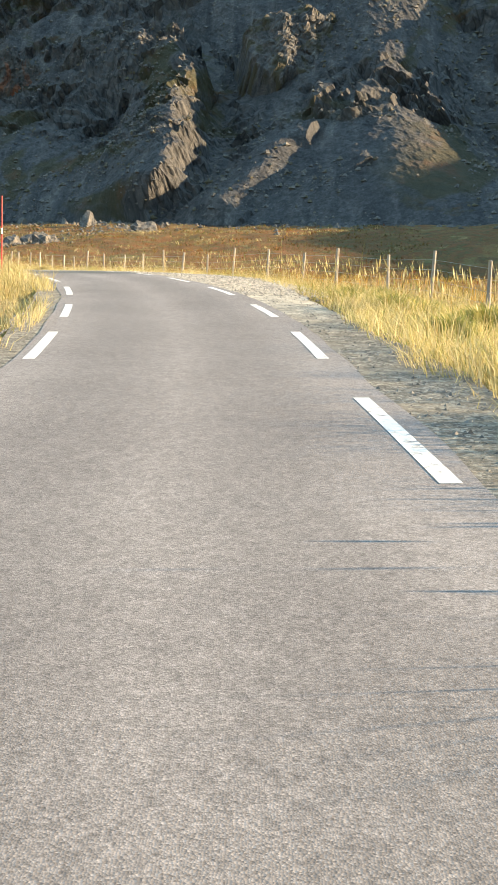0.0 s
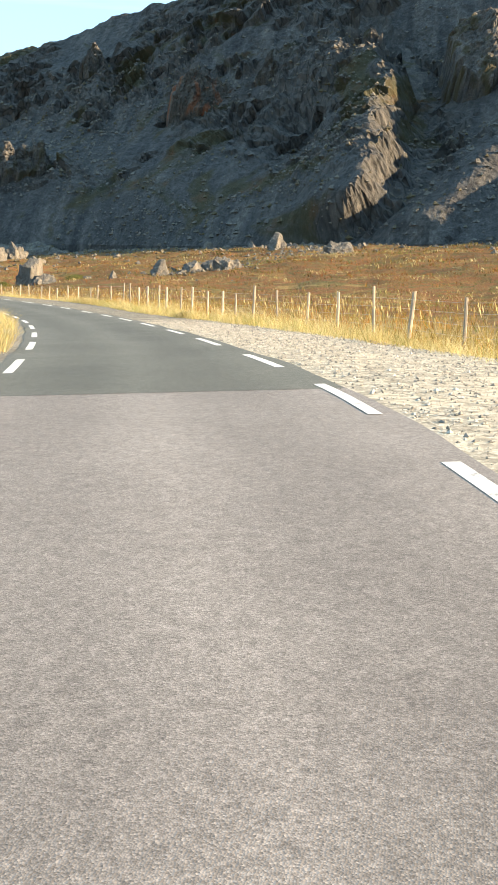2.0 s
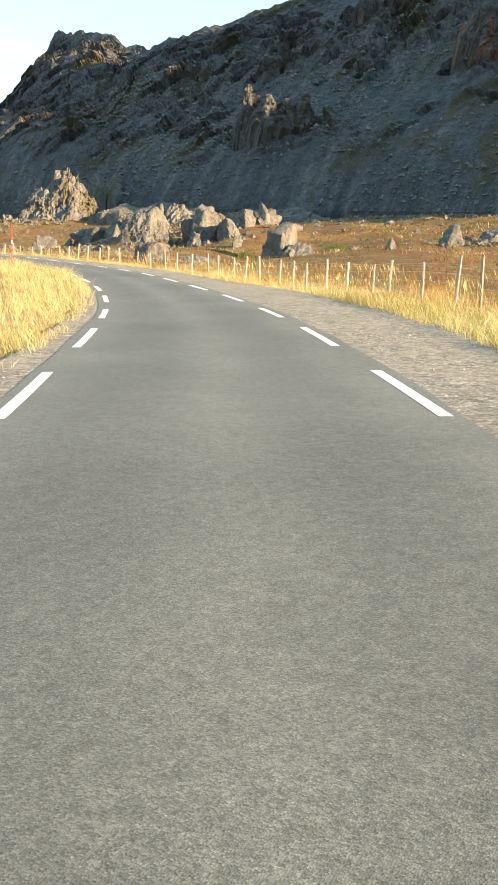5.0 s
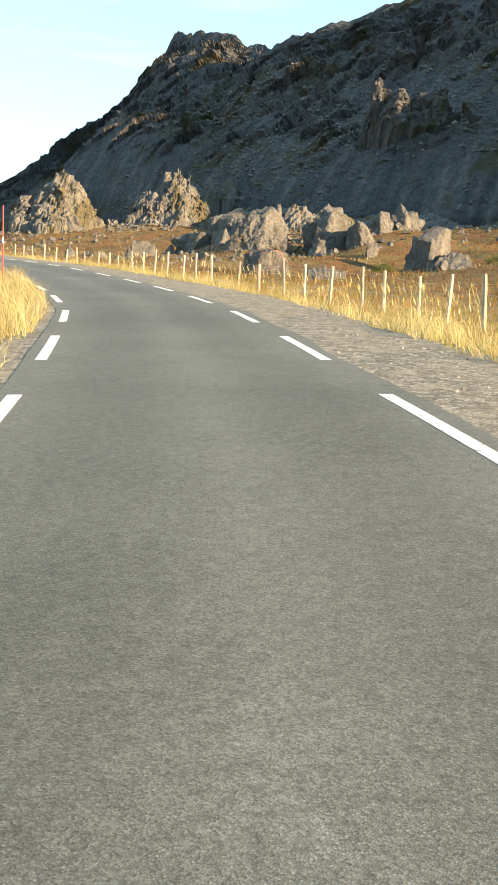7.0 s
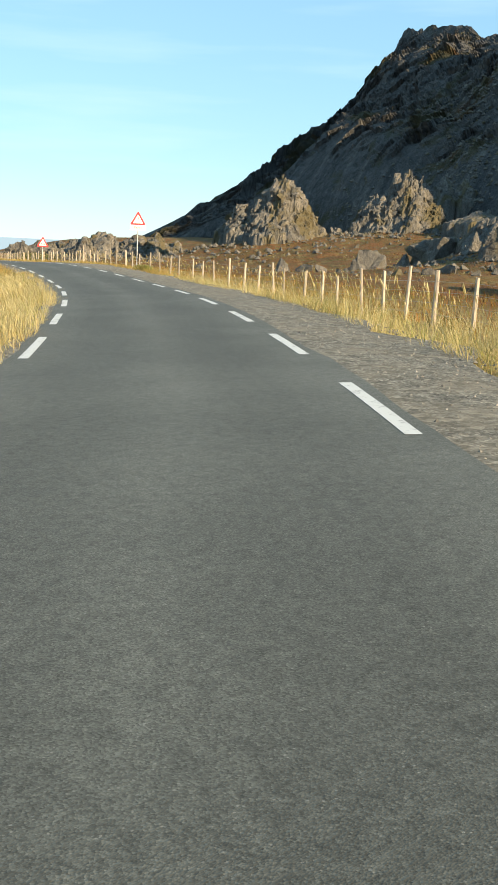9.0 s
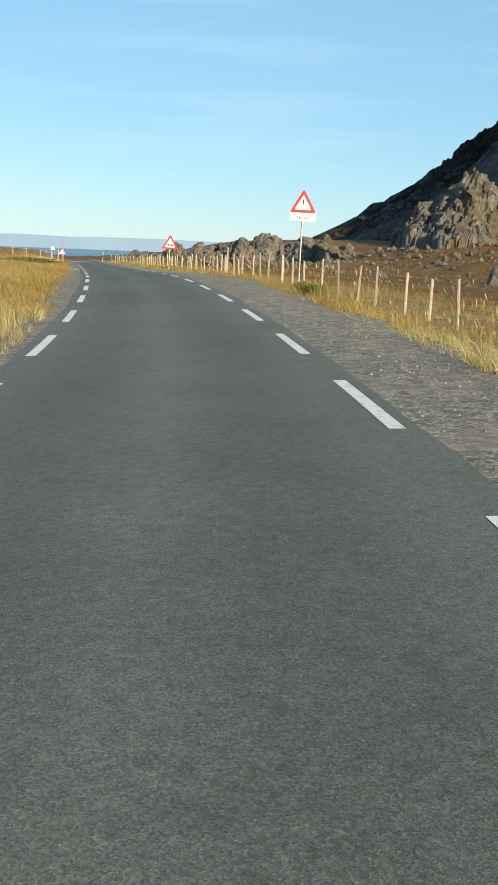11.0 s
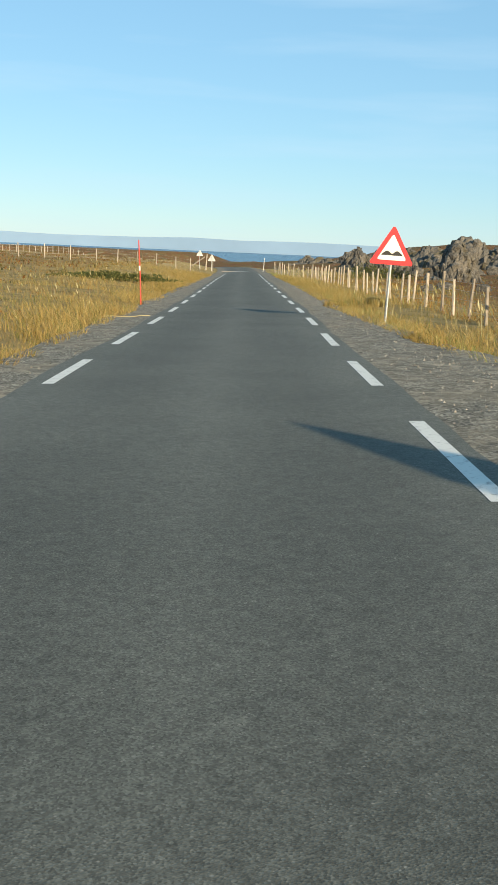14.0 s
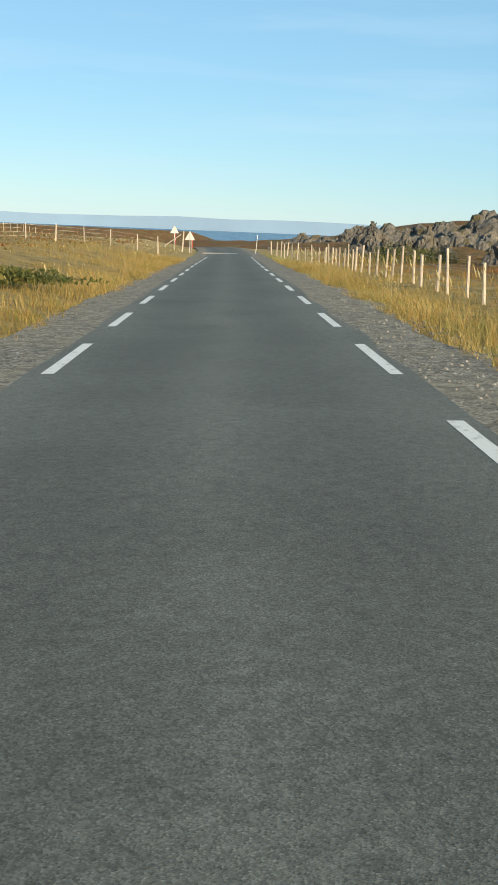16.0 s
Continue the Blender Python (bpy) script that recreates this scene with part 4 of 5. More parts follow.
slab(173.6, 61.0, 3.2, 2.8, 2.2, "rounded rough rock beside an upright block", group=crags, more=((-1.2, 0.0, 1.6, 1.1), (1.3, 0.0, 1.5, 0.9)))
slab(157.4, 70.6, 3.3, 3.0, 2.3, "dark boulder with a rust-coloured top", mat=RUSTY, group=crags, more=((1.1, -0.4, 1.8, 1.4), (-1.2, 0.2, 1.4, 1.3)))
slab(191.0, 107.0, 3.6, 2.8, 2.9, "split grey rock standing on the heath", turn=-48, lean=(0.2, 0), group=crags, more=((1.4, 0.2, 1.7, 2.1), (-1.3, 0, 1.5, 1.3)))
slab(185.8, 113.7, 1.4, 1.2, 1.5, "small pointed grey rock on the heath", turn=-48, group=crags)
slab(197.3, 106.8, 1.2, 1.0, 2.1, "small upright slab of grey rock", turn=-48, group=crags)
slab(199.2, 103.9, 4.2, 2.6, 2.2, "low dark ridge of broken rock", turn=-50, lean=(0.3, 0), group=crags, more=((-2.6, 0, 2.6, 1.5), (2.6, 0.2, 2.8, 1.8), (-4.2, 0.3, 1.8, 0.8), (4.4, 0, 2.0, 1.1)))
slab(192.3, 96.1, 1.5, 1.3, 2.2, "small two-headed rock on the heath", group=crags, more=((0.9, 0, 1.0, 1.2),))
slab(148.8, 61.2, 1.1, 1.0, 1.7, "small dark pointed rock near the fence", group=crags, more=((-1.2, 0.3, 1.3, 0.5), (1.9, 0.2, 1.1, 0.5)))
slab(152.2, 43.7, 0.9, 0.8, 1.15, "small grey standing stone", turn=-75, group=crags)
slab(173.1, 43.4, 2.0, 1.9, 2.5, "pointed grey rock with a broken foot", turn=-75, lean=(0.15, 0), group=crags, more=((-1.3, 0, 1.4, 1.0), (1.2, 0, 1.5, 0.9)))
slab(182.9, 40.8, 2.9, 2.2, 1.7, "wedge-shaped grey rock on the heath", turn=-75, lean=(0.35, 0), group=crags, more=((-1.8, 0.2, 1.5, 0.8),))
slab(188.4, 39.1, 2.6, 2.0, 1.4, "low sharp rock on the heath", turn=-75, lean=(0.3, 0), group=crags, more=((2.0, 0, 1.8, 1.1), (-1.9, 0, 1.6, 0.9)))
slab(174.5, 34.1, 2.4, 2.0, 1.6, "row of small sharp rocks on the heath", turn=-80, lean=(0.2, 0), group=crags, more=((-2.0, 0, 1.7, 1.2), (1.9, 0.2, 1.8, 1.3), (3.4, 0, 1.4, 0.9)))
slab(210.3, 32.7, 2.6, 2.2, 3.0, "spiky mound of grey rock by a track", turn=-80, group=crags, more=((-1.2, 0, 1.5, 1.8), (1.4, 0, 1.8, 1.3)))
slab(201.7, 21.3, 3.0, 2.4, 1.6, "low lumps of broken grey rock", turn=-84, group=crags, more=((-2.4, 0, 2.0, 1.2), (2.5, 0.3, 2.2, 1.4)))
slab(238.9, 51.7, 2.2, 1.8, 2.0, "pale boulder at the scree's foot", turn=-70, group=crags)
crag(203.0, 93.0, 3.4, -55, 17, 9, 5.4, [(-0.32, 0, 0.7, 0.22), (-0.12, 0, 0.95, 0.25), (0.06, 0, 1.0, 0.25), (0.22, 0.1, 0.95, 0.25), (0.38, 0, 0.8, 0.2)], "broken rock bench covered in rubble", 0.035, 190, crags)
crag(322.3, 180.4, 15.5, -50, 15, 9, 6.5, [(-0.3, 0, 0.8, 0.25), (0.0, 0, 1.0, 0.3), (0.3, 0, 0.9, 0.25)], "sunlit rubble bench behind a crag", 0.05, 90, crags, sink=9)
crag(303, 143, 9.6, -60, 44, 12, 4.2, [(-0.34, 0, 0.7, 0.2), (-0.12, 0, 1.0, 0.25), (0.1, 0, 0.8, 0.25), (0.34, 0, 0.9, 0.2)], "bank of broken rock at the scree's foot", 0.022, 220, crags, sink=8)
crag(290, 108, 9.2, -62, 30, 9, 3.2, [(-0.3, 0, 0.8, 0.25), (0.0, 0, 1.0, 0.3), (0.3, 0, 0.7, 0.25)], "low bank of rubble at the scree's foot", 0.028, 150, crags, sink=8)

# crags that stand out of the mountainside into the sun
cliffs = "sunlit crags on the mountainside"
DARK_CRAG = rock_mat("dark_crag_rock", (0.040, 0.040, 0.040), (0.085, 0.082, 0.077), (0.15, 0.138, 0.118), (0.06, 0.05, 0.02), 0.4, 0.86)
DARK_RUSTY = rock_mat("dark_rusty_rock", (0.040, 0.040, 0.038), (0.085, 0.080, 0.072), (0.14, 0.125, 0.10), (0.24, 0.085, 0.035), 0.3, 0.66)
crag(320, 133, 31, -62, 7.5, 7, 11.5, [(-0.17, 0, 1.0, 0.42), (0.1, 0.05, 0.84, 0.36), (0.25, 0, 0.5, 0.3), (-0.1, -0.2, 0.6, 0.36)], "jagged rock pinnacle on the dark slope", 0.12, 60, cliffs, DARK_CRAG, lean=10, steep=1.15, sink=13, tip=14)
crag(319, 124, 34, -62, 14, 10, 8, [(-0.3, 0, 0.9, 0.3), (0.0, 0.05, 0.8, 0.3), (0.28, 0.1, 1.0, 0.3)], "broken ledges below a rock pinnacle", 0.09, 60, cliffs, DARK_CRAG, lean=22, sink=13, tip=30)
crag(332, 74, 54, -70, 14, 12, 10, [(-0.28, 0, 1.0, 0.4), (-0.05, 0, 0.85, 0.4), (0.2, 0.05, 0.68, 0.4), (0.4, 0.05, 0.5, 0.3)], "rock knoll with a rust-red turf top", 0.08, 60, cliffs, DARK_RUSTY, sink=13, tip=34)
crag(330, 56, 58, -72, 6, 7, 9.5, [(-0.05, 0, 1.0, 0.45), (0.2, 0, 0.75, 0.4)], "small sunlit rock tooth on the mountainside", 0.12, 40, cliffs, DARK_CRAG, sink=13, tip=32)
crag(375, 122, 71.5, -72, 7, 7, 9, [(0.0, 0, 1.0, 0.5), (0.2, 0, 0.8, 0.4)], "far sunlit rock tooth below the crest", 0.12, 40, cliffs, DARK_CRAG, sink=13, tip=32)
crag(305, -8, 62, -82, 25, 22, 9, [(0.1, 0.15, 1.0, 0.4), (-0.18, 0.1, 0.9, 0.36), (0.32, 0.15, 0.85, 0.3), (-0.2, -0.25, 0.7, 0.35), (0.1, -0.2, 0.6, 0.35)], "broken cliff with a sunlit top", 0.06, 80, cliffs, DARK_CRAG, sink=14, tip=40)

# the ridge of rocks towards the shore
shore = "rock ridge towards the shore"
for x, y, z, w, h, peaks, text in (
        (275.7, 300, -0.6, 12, 3.7, [(0.1, 0, 1.0, 0.3), (-0.25, 0, 0.5, 0.25)], "small jagged rock at the ridge's end"),
        (279.5, 291, -0.4, 24, 5.6, [(0.35, 0, 1.0, 0.22), (0.12, 0, 0.8, 0.25), (-0.15, 0, 0.55, 0.25), (-0.36, 0, 0.35, 0.2)], "jagged rising rock ridge"),
        (279, 279, 0.2, 16, 4.7, [(-0.2, 0, 1.0, 0.25), (0.15, 0, 0.8, 0.25), (0.36, 0, 0.7, 0.2)], "broken grey ridge of rock teeth"),
        (283, 268.5, 0.6, 24, 5.2, [(-0.3, 0, 0.85, 0.22), (-0.08, 0, 1.0, 0.25), (0.15, 0, 0.95, 0.25), (0.36, 0, 0.75, 0.2)], "rounded grey rock hump"),
        (284, 255.5, 1.2, 26, 6.2, [(-0.25, 0, 0.7, 0.25), (0.05, 0, 1.0, 0.26), (0.3, 0, 0.9, 0.24)], "tall sharp-edged rock ridge"),
        (279, 241, 1.4, 26, 6.6, [(-0.25, 0, 0.9, 0.25), (0.05, 0, 0.95, 0.26), (0.3, 0, 1.0, 0.24)], "high broken rock ridge above the heath"),
        (226.5, 211.4, 0.0, 5.5, 4.0, [(-0.05, 0, 1.0, 0.45), (0.25, 0, 0.6, 0.3)], "dark upright rock on the heath"),
        (227.5, 205.0, 0.2, 6.5, 3.6, [(-0.25, 0, 0.8, 0.25), (0.1, 0, 1.0, 0.3), (0.34, 0, 0.7, 0.2)], "broken dark rock with a hollow"),
        (206.5, 169.8, -0.2, 6.0, 4.4, [(0.0, 0.05, 1.0, 0.36), (-0.25, 0, 0.6, 0.25), (0.2, -0.15, 0.7, 0.3)], "tall dark crag with a pale foot"),
        (212.0, 160.0, 0.4, 4.0, 2.4, [(0.0, 0, 1.0, 0.4), (0.25, 0, 0.6, 0.25)], "low grey rock beside a taller crag"),
        (225.5, 198.4, 0.7, 2.4, 1.5, [(0.0, 0, 1.0, 0.45)], "small grey rock on the heath")):
    crag(x, y, z, -32, w, w * 0.55, h * (0.88 if w > 10 else 1.0), peaks, text, 0.06 if w > 10 else 0.13, 70 if w > 10 else 24, shore, lean=24, steep=1.15)


def rubble(name, centres, size, seed, label):
    """One mesh of many small angular blocks."""
    r = np.random.RandomState(seed)
    n = len(centres)
    shape = np.array([(1, 0, 0.1), (0.1, 1, 0), (-1, 0.1, 0), (0, -1, -0.1), (0.2, 0.1, 0.8), (-0.3, 0.3, 0.7), (0, 0, -0.6)])
    v = shape[None] * r.uniform(0.55, 1.3, (n, 7, 3)) * size[:, None, None]
    a = r.uniform(0, 2 * math.pi, n)
    ca, sa = np.cos(a)[:, None], np.sin(a)[:, None]
    v = np.stack([v[..., 0] * ca - v[..., 1] * sa, v[..., 0] * sa + v[..., 1] * ca, v[..., 2]], -1) + centres[:, None]
    t = np.array([(0, 1, 4), (1, 5, 4), (1, 2, 5), (2, 3, 5), (3, 4, 5), (3, 0, 4), (1, 0, 6), (2, 1, 6), (3, 2, 6), (0, 3, 6)])
    return tagged(new(name, quads_mesh(name, v.reshape(-1, 3), (np.arange(n)[:, None, None] * 7 + t[None]).reshape(-1, 3), CRAG)), label, "scree", kind="stuff")


r = np.random.RandomState(77)
flat = MOUNT[:, 8:150].reshape(-1, 3)
flat = flat[(flat[:, 1] > -60) & (flat[:, 1] < 240)]
pick = flat[r.randint(0, len(flat), 60000)]
pick = pick[fbm(pick / (30, 30, 20), 3, 0.6, 5) + r.uniform(-0.5, 0.5, len(pick)) > 0.1][:14000]
rubble("scree", pick, 0.18 + 0.75 * r.random(len(pick)) ** 4, 78, "grey blocks of scree on the mountainside")
k = r.randint(0, len(FOOT_LINE), 9000)
px = FOOT_LINE[k, 0] - np.abs(r.normal(0, 13, len(k))) + 6
py = FOOT_LINE[k, 1] + r.normal(0, 4, len(k))
ok = (py > -40) & (py < 230) & (fbm(np.stack([px, py, 0 * px], -1) / 14, 3, 0.6, 8) + r.uniform(-0.4, 0.4, len(k)) > 0.05)
px, py = px[ok], py[ok]
rubble("foot_rubble", np.stack([px, py, land(px, py)], -1), 0.15 + 0.8 * r.random(len(px)) ** 3.5, 79, "pale broken stones along the mountain's foot")

for cx, cy, sx, sy, n, big, seed in ((272, 192, 15, 12, 1300, 0.8, 84), (296, 178, 12, 11, 900, 0.8, 85), (196, 86, 11, 8, 1100, 0.5, 86), (205, 92, 7, 6, 900, 0.55, 87), (182, 38, 11, 4, 260, 0.4, 88), (206, 26, 9, 6, 420, 0.5, 89), (192, 103, 9, 7, 260, 0.4, 90), (240, 50, 10, 22, 900, 0.6, 91), (255, 75, 14, 16, 700, 0.6, 92)):
    px, py = cx + r.normal(0, sx, n), cy + r.normal(0, sy, n)
    rubble("rubble", np.stack([px, py, land(px, py) + 0.03], -1), 0.10 + big * r.random(n) ** 3.5, seed, "pale broken stones strewn over the heath")

# loose blocks: below the scree, round the crags and over the plain
BLOCKS = [boulder_mesh(k, CRAG) for k in range(9)]
rng = random.Random(11)


def block(x, y, size, label, group):
    ob = new("boulder", rng.choice(BLOCKS))
    zz = float(land(np.array([x]), np.array([y]))[0])
    ob.matrix_world = pose(x, y, zz + size * 0.2, rng.uniform(-20, 20), rng.uniform(-20, 20), rng.uniform(0, 360)) @ Matrix.Diagonal((size, size * rng.uniform(0.7, 1.0), size * rng.uniform(0.7, 1.2), 1))
    tagged(ob, label, "boulder", group)


for cx, cy, sx, sy, count, big in ((203, 86, 16, 9, 26, 1.1), (238, 55, 14, 22, 40, 1.0), (265, 85, 12, 20, 36, 1.1), (290, 190, 26, 16, 46, 1.5), (192, 112, 9, 9, 12, 0.7),
                                   (177, 42, 8, 9, 14, 0.7), (215, 20, 9, 18, 20, 0.7), (200, 130, 12, 12, 12, 0.7), (235, 200, 16, 18, 16, 0.9)):
    for _ in range(count):
        block(cx + rng.gauss(0, sx), cy + rng.gauss(0, sy), big * (0.35 + 0.75 * rng.random() ** 2.2), "grey angular boulder on the heath", "loose boulders")


# ---------- fence ----------
def post_mesh(height, radius, seed):
    rng = random.Random(seed)
    verts, faces, sides, rings = [], [], 7, 6
    lean = (rng.uniform(-0.03, 0.03), rng.uniform(-0.03, 0.03))
    for i in range(rings):
        t = i / (rings - 1)
        z = -0.3 + (height + 0.3) * t
        for k in range(sides):
            a = 2 * math.pi * k / sides
            r = radius * (1.08 - 0.16 * t) * (1 + rng.uniform(-0.1, 0.1))
            verts.append((r * math.cos(a) + lean[0] * t, r * math.sin(a) + lean[1] * t, z + (rng.uniform(-0.02, 0.02) if i == rings - 1 else 0)))
    for i in range(rings - 1):
        for k in range(sides):
            a, b = i * sides + k, i * sides + (k + 1) % sides
            faces.append((a, b, b + sides, a + sides))
    faces.append(tuple(range((rings - 1) * sides, rings * sides)))
    return mesh_of("post", verts, faces, WOOD)


POSTS = [post_mesh(1.05 + 0.05 * (k % 4), 0.042 + 0.006 * (k % 3), k) for k in range(8)]


def fence_along(places, label, spacing_seed, wires=(0.25, 0.5, 0.75, 0.98)):
    rng = random.Random(spacing_seed)
    fence = tagged(new("fence"), label, "fence")
    tops = []
    for x, y in places:
        z = float(land(np.array([x]), np.array([y]))[0])
        turn = pose(x, y, z, rng.uniform(-3, 3), rng.uniform(-3, 3), rng.uniform(0, 360)) @ Matrix.Diagonal((1, 1, rng.uniform(0.9, 1.12), 1))
        part("post", rng.choice(POSTS), fence, at=turn)
        tops.append((x, y, z))
    for h in wires:
        part("wire", tube("wire", [(x, y, z + h) for x, y, z in tops], 0.004, WIRE, 3, False), fence, "thin galvanised wire")
    return fence


rng = random.Random(4)
s_now, right_posts = 8.0, []
while s_now < length_at(203.6, 202.1) - 1:
    off = float(np.interp(s_now, (0, 60, 92, 112, 122, 140, 152, 165, 180, 205, 222, 240), (7.4, 7.4, 7.6, 6.7, 7.2, 7.7, 7.5, 6.5, 6.9, 6.4, 6.0, 6.3))) - 2.6 * float(smooth01(np.array((s_now - length_at(203.6, 202.1) + 25) / 25)))
    q = on_road(s_now, off + rng.uniform(-0.1, 0.1))
    right_posts.append((float(q[0]), float(q[1])))
    s_now += rng.uniform(2.9, 3.9) if s_now < 98 else rng.uniform(1.8, 2.6)
fence_along(right_posts, "weathered wooden post and wire fence beside the road", 5)


# ---------- signs ----------
def triangle(side, corner, thick, mat, name, y0):
    """A triangle with rounded corners, point up, its front towards -y at y0."""
    h = side * math.sqrt(3) / 2
    pts = []
    inner = [(-side / 2 + corner * math.sqrt(3), corner), (side / 2 - corner * math.sqrt(3), corner), (0, h - 2 * corner)]
    for (cx, cz), a0 in zip(inner, (150, 270, 30)):
        for k in range(7):
            a = radians(a0 + 120 * k / 6)
            pts.append((cx + corner * math.cos(a), cz + corner * math.sin(a)))
    n = len(pts)
    verts = [(x, y0, z) for x, z in pts] + [(x, y0 + thick, z) for x, z in pts]
    faces = [tuple(range(n)), tuple(range(2 * n - 1, n - 1, -1))] + [(i, i + n, (i + 1) % n + n, (i + 1) % n) for i in range(n)]
    return mesh_of(name, verts, faces, mat)


def flat_shape(name, outline, y0, mat, thick=0.003):
    n = len(outline)
    verts = [(x, y0, z) for x, z in outline] + [(x, y0 + thick, z) for x, z in outline]
    faces = [tuple(range(n)), tuple(range(2 * n - 1, n - 1, -1))] + [(i, i + n, (i + 1) % n + n, (i + 1) % n) for i in range(n)]
    return mesh_of(name, verts, faces, mat)


def letters(text, size, mat, name="lettering"):
    cu = bpy.data.curves.new(name, "FONT")
    cu.body, cu.size, cu.align_x, cu.extrude = text, size, "CENTER", 0.001
    ob = bpy.data.objects.new(name, cu)
    me = bpy.data.meshes.new_from_object(ob)
    bpy.data.objects.remove(ob)
    me.materials.clear()
    me.materials.append(mat)
    return me


def warning_sign(x, y, z, turn, side, low, kind, label, lean=0.0):
    """A triangular warning sign on a steel pole; low: height of the triangle's base over the ground."""
    sign = tagged(new("road_sign"), label, "road sign")
    sign.matrix_world = pose(x, y, z, 0, lean, turn)
    h = side * math.sqrt(3) / 2
    part("pole", tube("pole", [(0, 0.05, -0.4), (0, 0.05, low + h * 0.8)], 0.03, STEEL, 10), sign, "galvanised steel pole")
    plate = part("plate", triangle(side, 0.045 * side, 0.012, SIGN_RED, "plate", 0), sign, "red-bordered triangular plate", pose(0, 0, low))
    part("back", triangle(side * 0.995, 0.045 * side, 0.004, SIGN_BACK, "back", 0.0125), plate, "bare grey metal back")
    k = 0.66
    part("field", triangle(side * k, 0.03 * side, 0.003, SIGN_WHITE, "field", -0.004), plate, "pale field", pose(0, 0, h * (1 - k) / 3 * 1.0))
    if kind == "bumps":
        pts = [(-0.24, 0.20)]
        for i in range(25):
            a = i / 24
            t = -0.22 + 0.44 * a
            pts.append((t, 0.235 + 0.065 * max(math.sin((a * 2 % 1.0001) * math.pi), 0) ** 1.3))
        pts += [(0.24, 0.20)]
        part("symbol", flat_shape("symbol", [(px * side, pz * side) for px, pz in pts[::-1]], -0.008, SIGN_BLACK), plate, "black uneven-road symbol")
    else:
        part("mark", flat_shape("mark", [(-0.028 * side, 0.49 * side), (-0.018 * side, 0.29 * side), (0.018 * side, 0.29 * side), (0.028 * side, 0.49 * side)], -0.008, SIGN_BLACK), plate, "black exclamation stroke")
        part("dot", flat_shape("dot", [(0.026 * side * math.cos(a * math.pi / 6), 0.235 * side + 0.026 * side * math.sin(a * math.pi / 6)) for a in range(12)], -0.008, SIGN_BLACK), plate)
        w, hh = side * 0.98, side * 0.30
        board = part("text_board", box("text_board", (w, 0.012, hh), SIGN_WHITE, 0.004), sign, "white board reading Ferist", pose(0, 0.006, low - 0.02 - hh / 2))
        part("lettering", letters("Ferist", hh * 0.72, SIGN_BLACK), board, "black lettering", pose(0, -0.0095, -hh * 0.22, 90))
    return sign


warning_sign(146.2, 91.7, 1.25, -34, 0.94, 2.72, "mark", "triangular warning sign with a text board reading Ferist", 1)
warning_sign(156.0, 113.6, 1.1, -30, 0.94, 1.55, "bumps", "triangular warning sign for an uneven road on a steel pole", 2)


# ---------- the cattle grid and its gate ----------
left_posts = [(187.8, 183.7), (186.5, 184.1), (184.8, 184.6), (183.2, 185.1), (181.4, 185.5), (179.6, 186.0), (177.3, 186.4), (175.1, 186.8)] + [(172.9 - 2.2 * k, 187.2 + 0.4 * k) for k in range(24)]
fence_along(left_posts, "straight row of pale wooden fence posts on the heath", 8)
far_posts = [(160 + 1.35 * k, 234 + 0.95 * k + 1.5 * math.sin(k / 6)) for k in range(58)]
fence_along(far_posts, "distant wooden post and wire fence near the shore", 9, (0.5, 0.95))

grid_s = length_at(203.6, 202.1)
mid = on_road(grid_s, 0.0)
grid_turn = math.degrees(math.atan2(*np.array([np.interp(grid_s, RS, RT[:, 1]), np.interp(grid_s, RS, RT[:, 0])]))) - 90
CONCRETE = plain("concrete", (0.20, 0.19, 0.175), 0.9, 0, 6, 0.2, 0.01)
cattle_grid = tagged(new("cattle_grid"), "steel cattle grid with pale concrete edges across the road", "cattle grid")
cattle_grid.matrix_world = pose(*mid, 0, 0, grid_turn)
for yy in (-1.15, 1.15):
    part("edge_beam", box("edge_beam", (4.2, 0.3, 0.3), CONCRETE, 0.02, (0, yy, -0.105)), cattle_grid, "pale concrete edge beam")
for k in range(12):
    part("bar", tube("bar", [(-2.0, -0.93 + 0.17 * k, 0.0), (2.0, -0.93 + 0.17 * k, 0.0)], 0.05, STEEL, 8), cattle_grid)


def ground_at(x, y):
    return float(land(np.array([x]), np.array([y]))[0])


def stake(x, y, height, label, radius=0.05, lean=(0, 0), name="post"):
    ob = new(name, post_mesh(height, radius, int(x * 7 + y * 3)))
    ob.matrix_world = pose(x, y, ground_at(x, y), lean[0], lean[1], 0)
    return tagged(ob, label, "post")


stake(201.1, 205.6, 1.75, "tall weathered gate post beside the cattle grid", 0.07, (2, 3), "gate_post")
stake(201.6, 204.9, 1.15, "short weathered gate post beside the cattle grid", 0.06, (0, 0), "gate_post")
brace = tagged(new("brace", tube("brace", [(199.4, 205.9, 1.2), (200.9, 205.5, 2.3)], 0.05, WOOD, 7)), "slanting wooden brace against the gate post", "brace")
stake(208.6, 201.6, 1.25, "weathered gate post at the cattle grid", 0.06, (0, -4), "gate_post")
stake(209.2, 200.9, 1.15, "weathered gate post at the cattle grid", 0.06, (0, 5), "gate_post")
warning_sign(200.8, 206.6, ground_at(200.8, 206.6), 152, 0.8, 1.5, "bumps", "warning sign seen from its bare metal back")
warning_sign(202.0, 205.9, ground_at(202.0, 205.9), 150, 0.94, 1.1, "bumps", "low warning sign turned away beside a gate post")


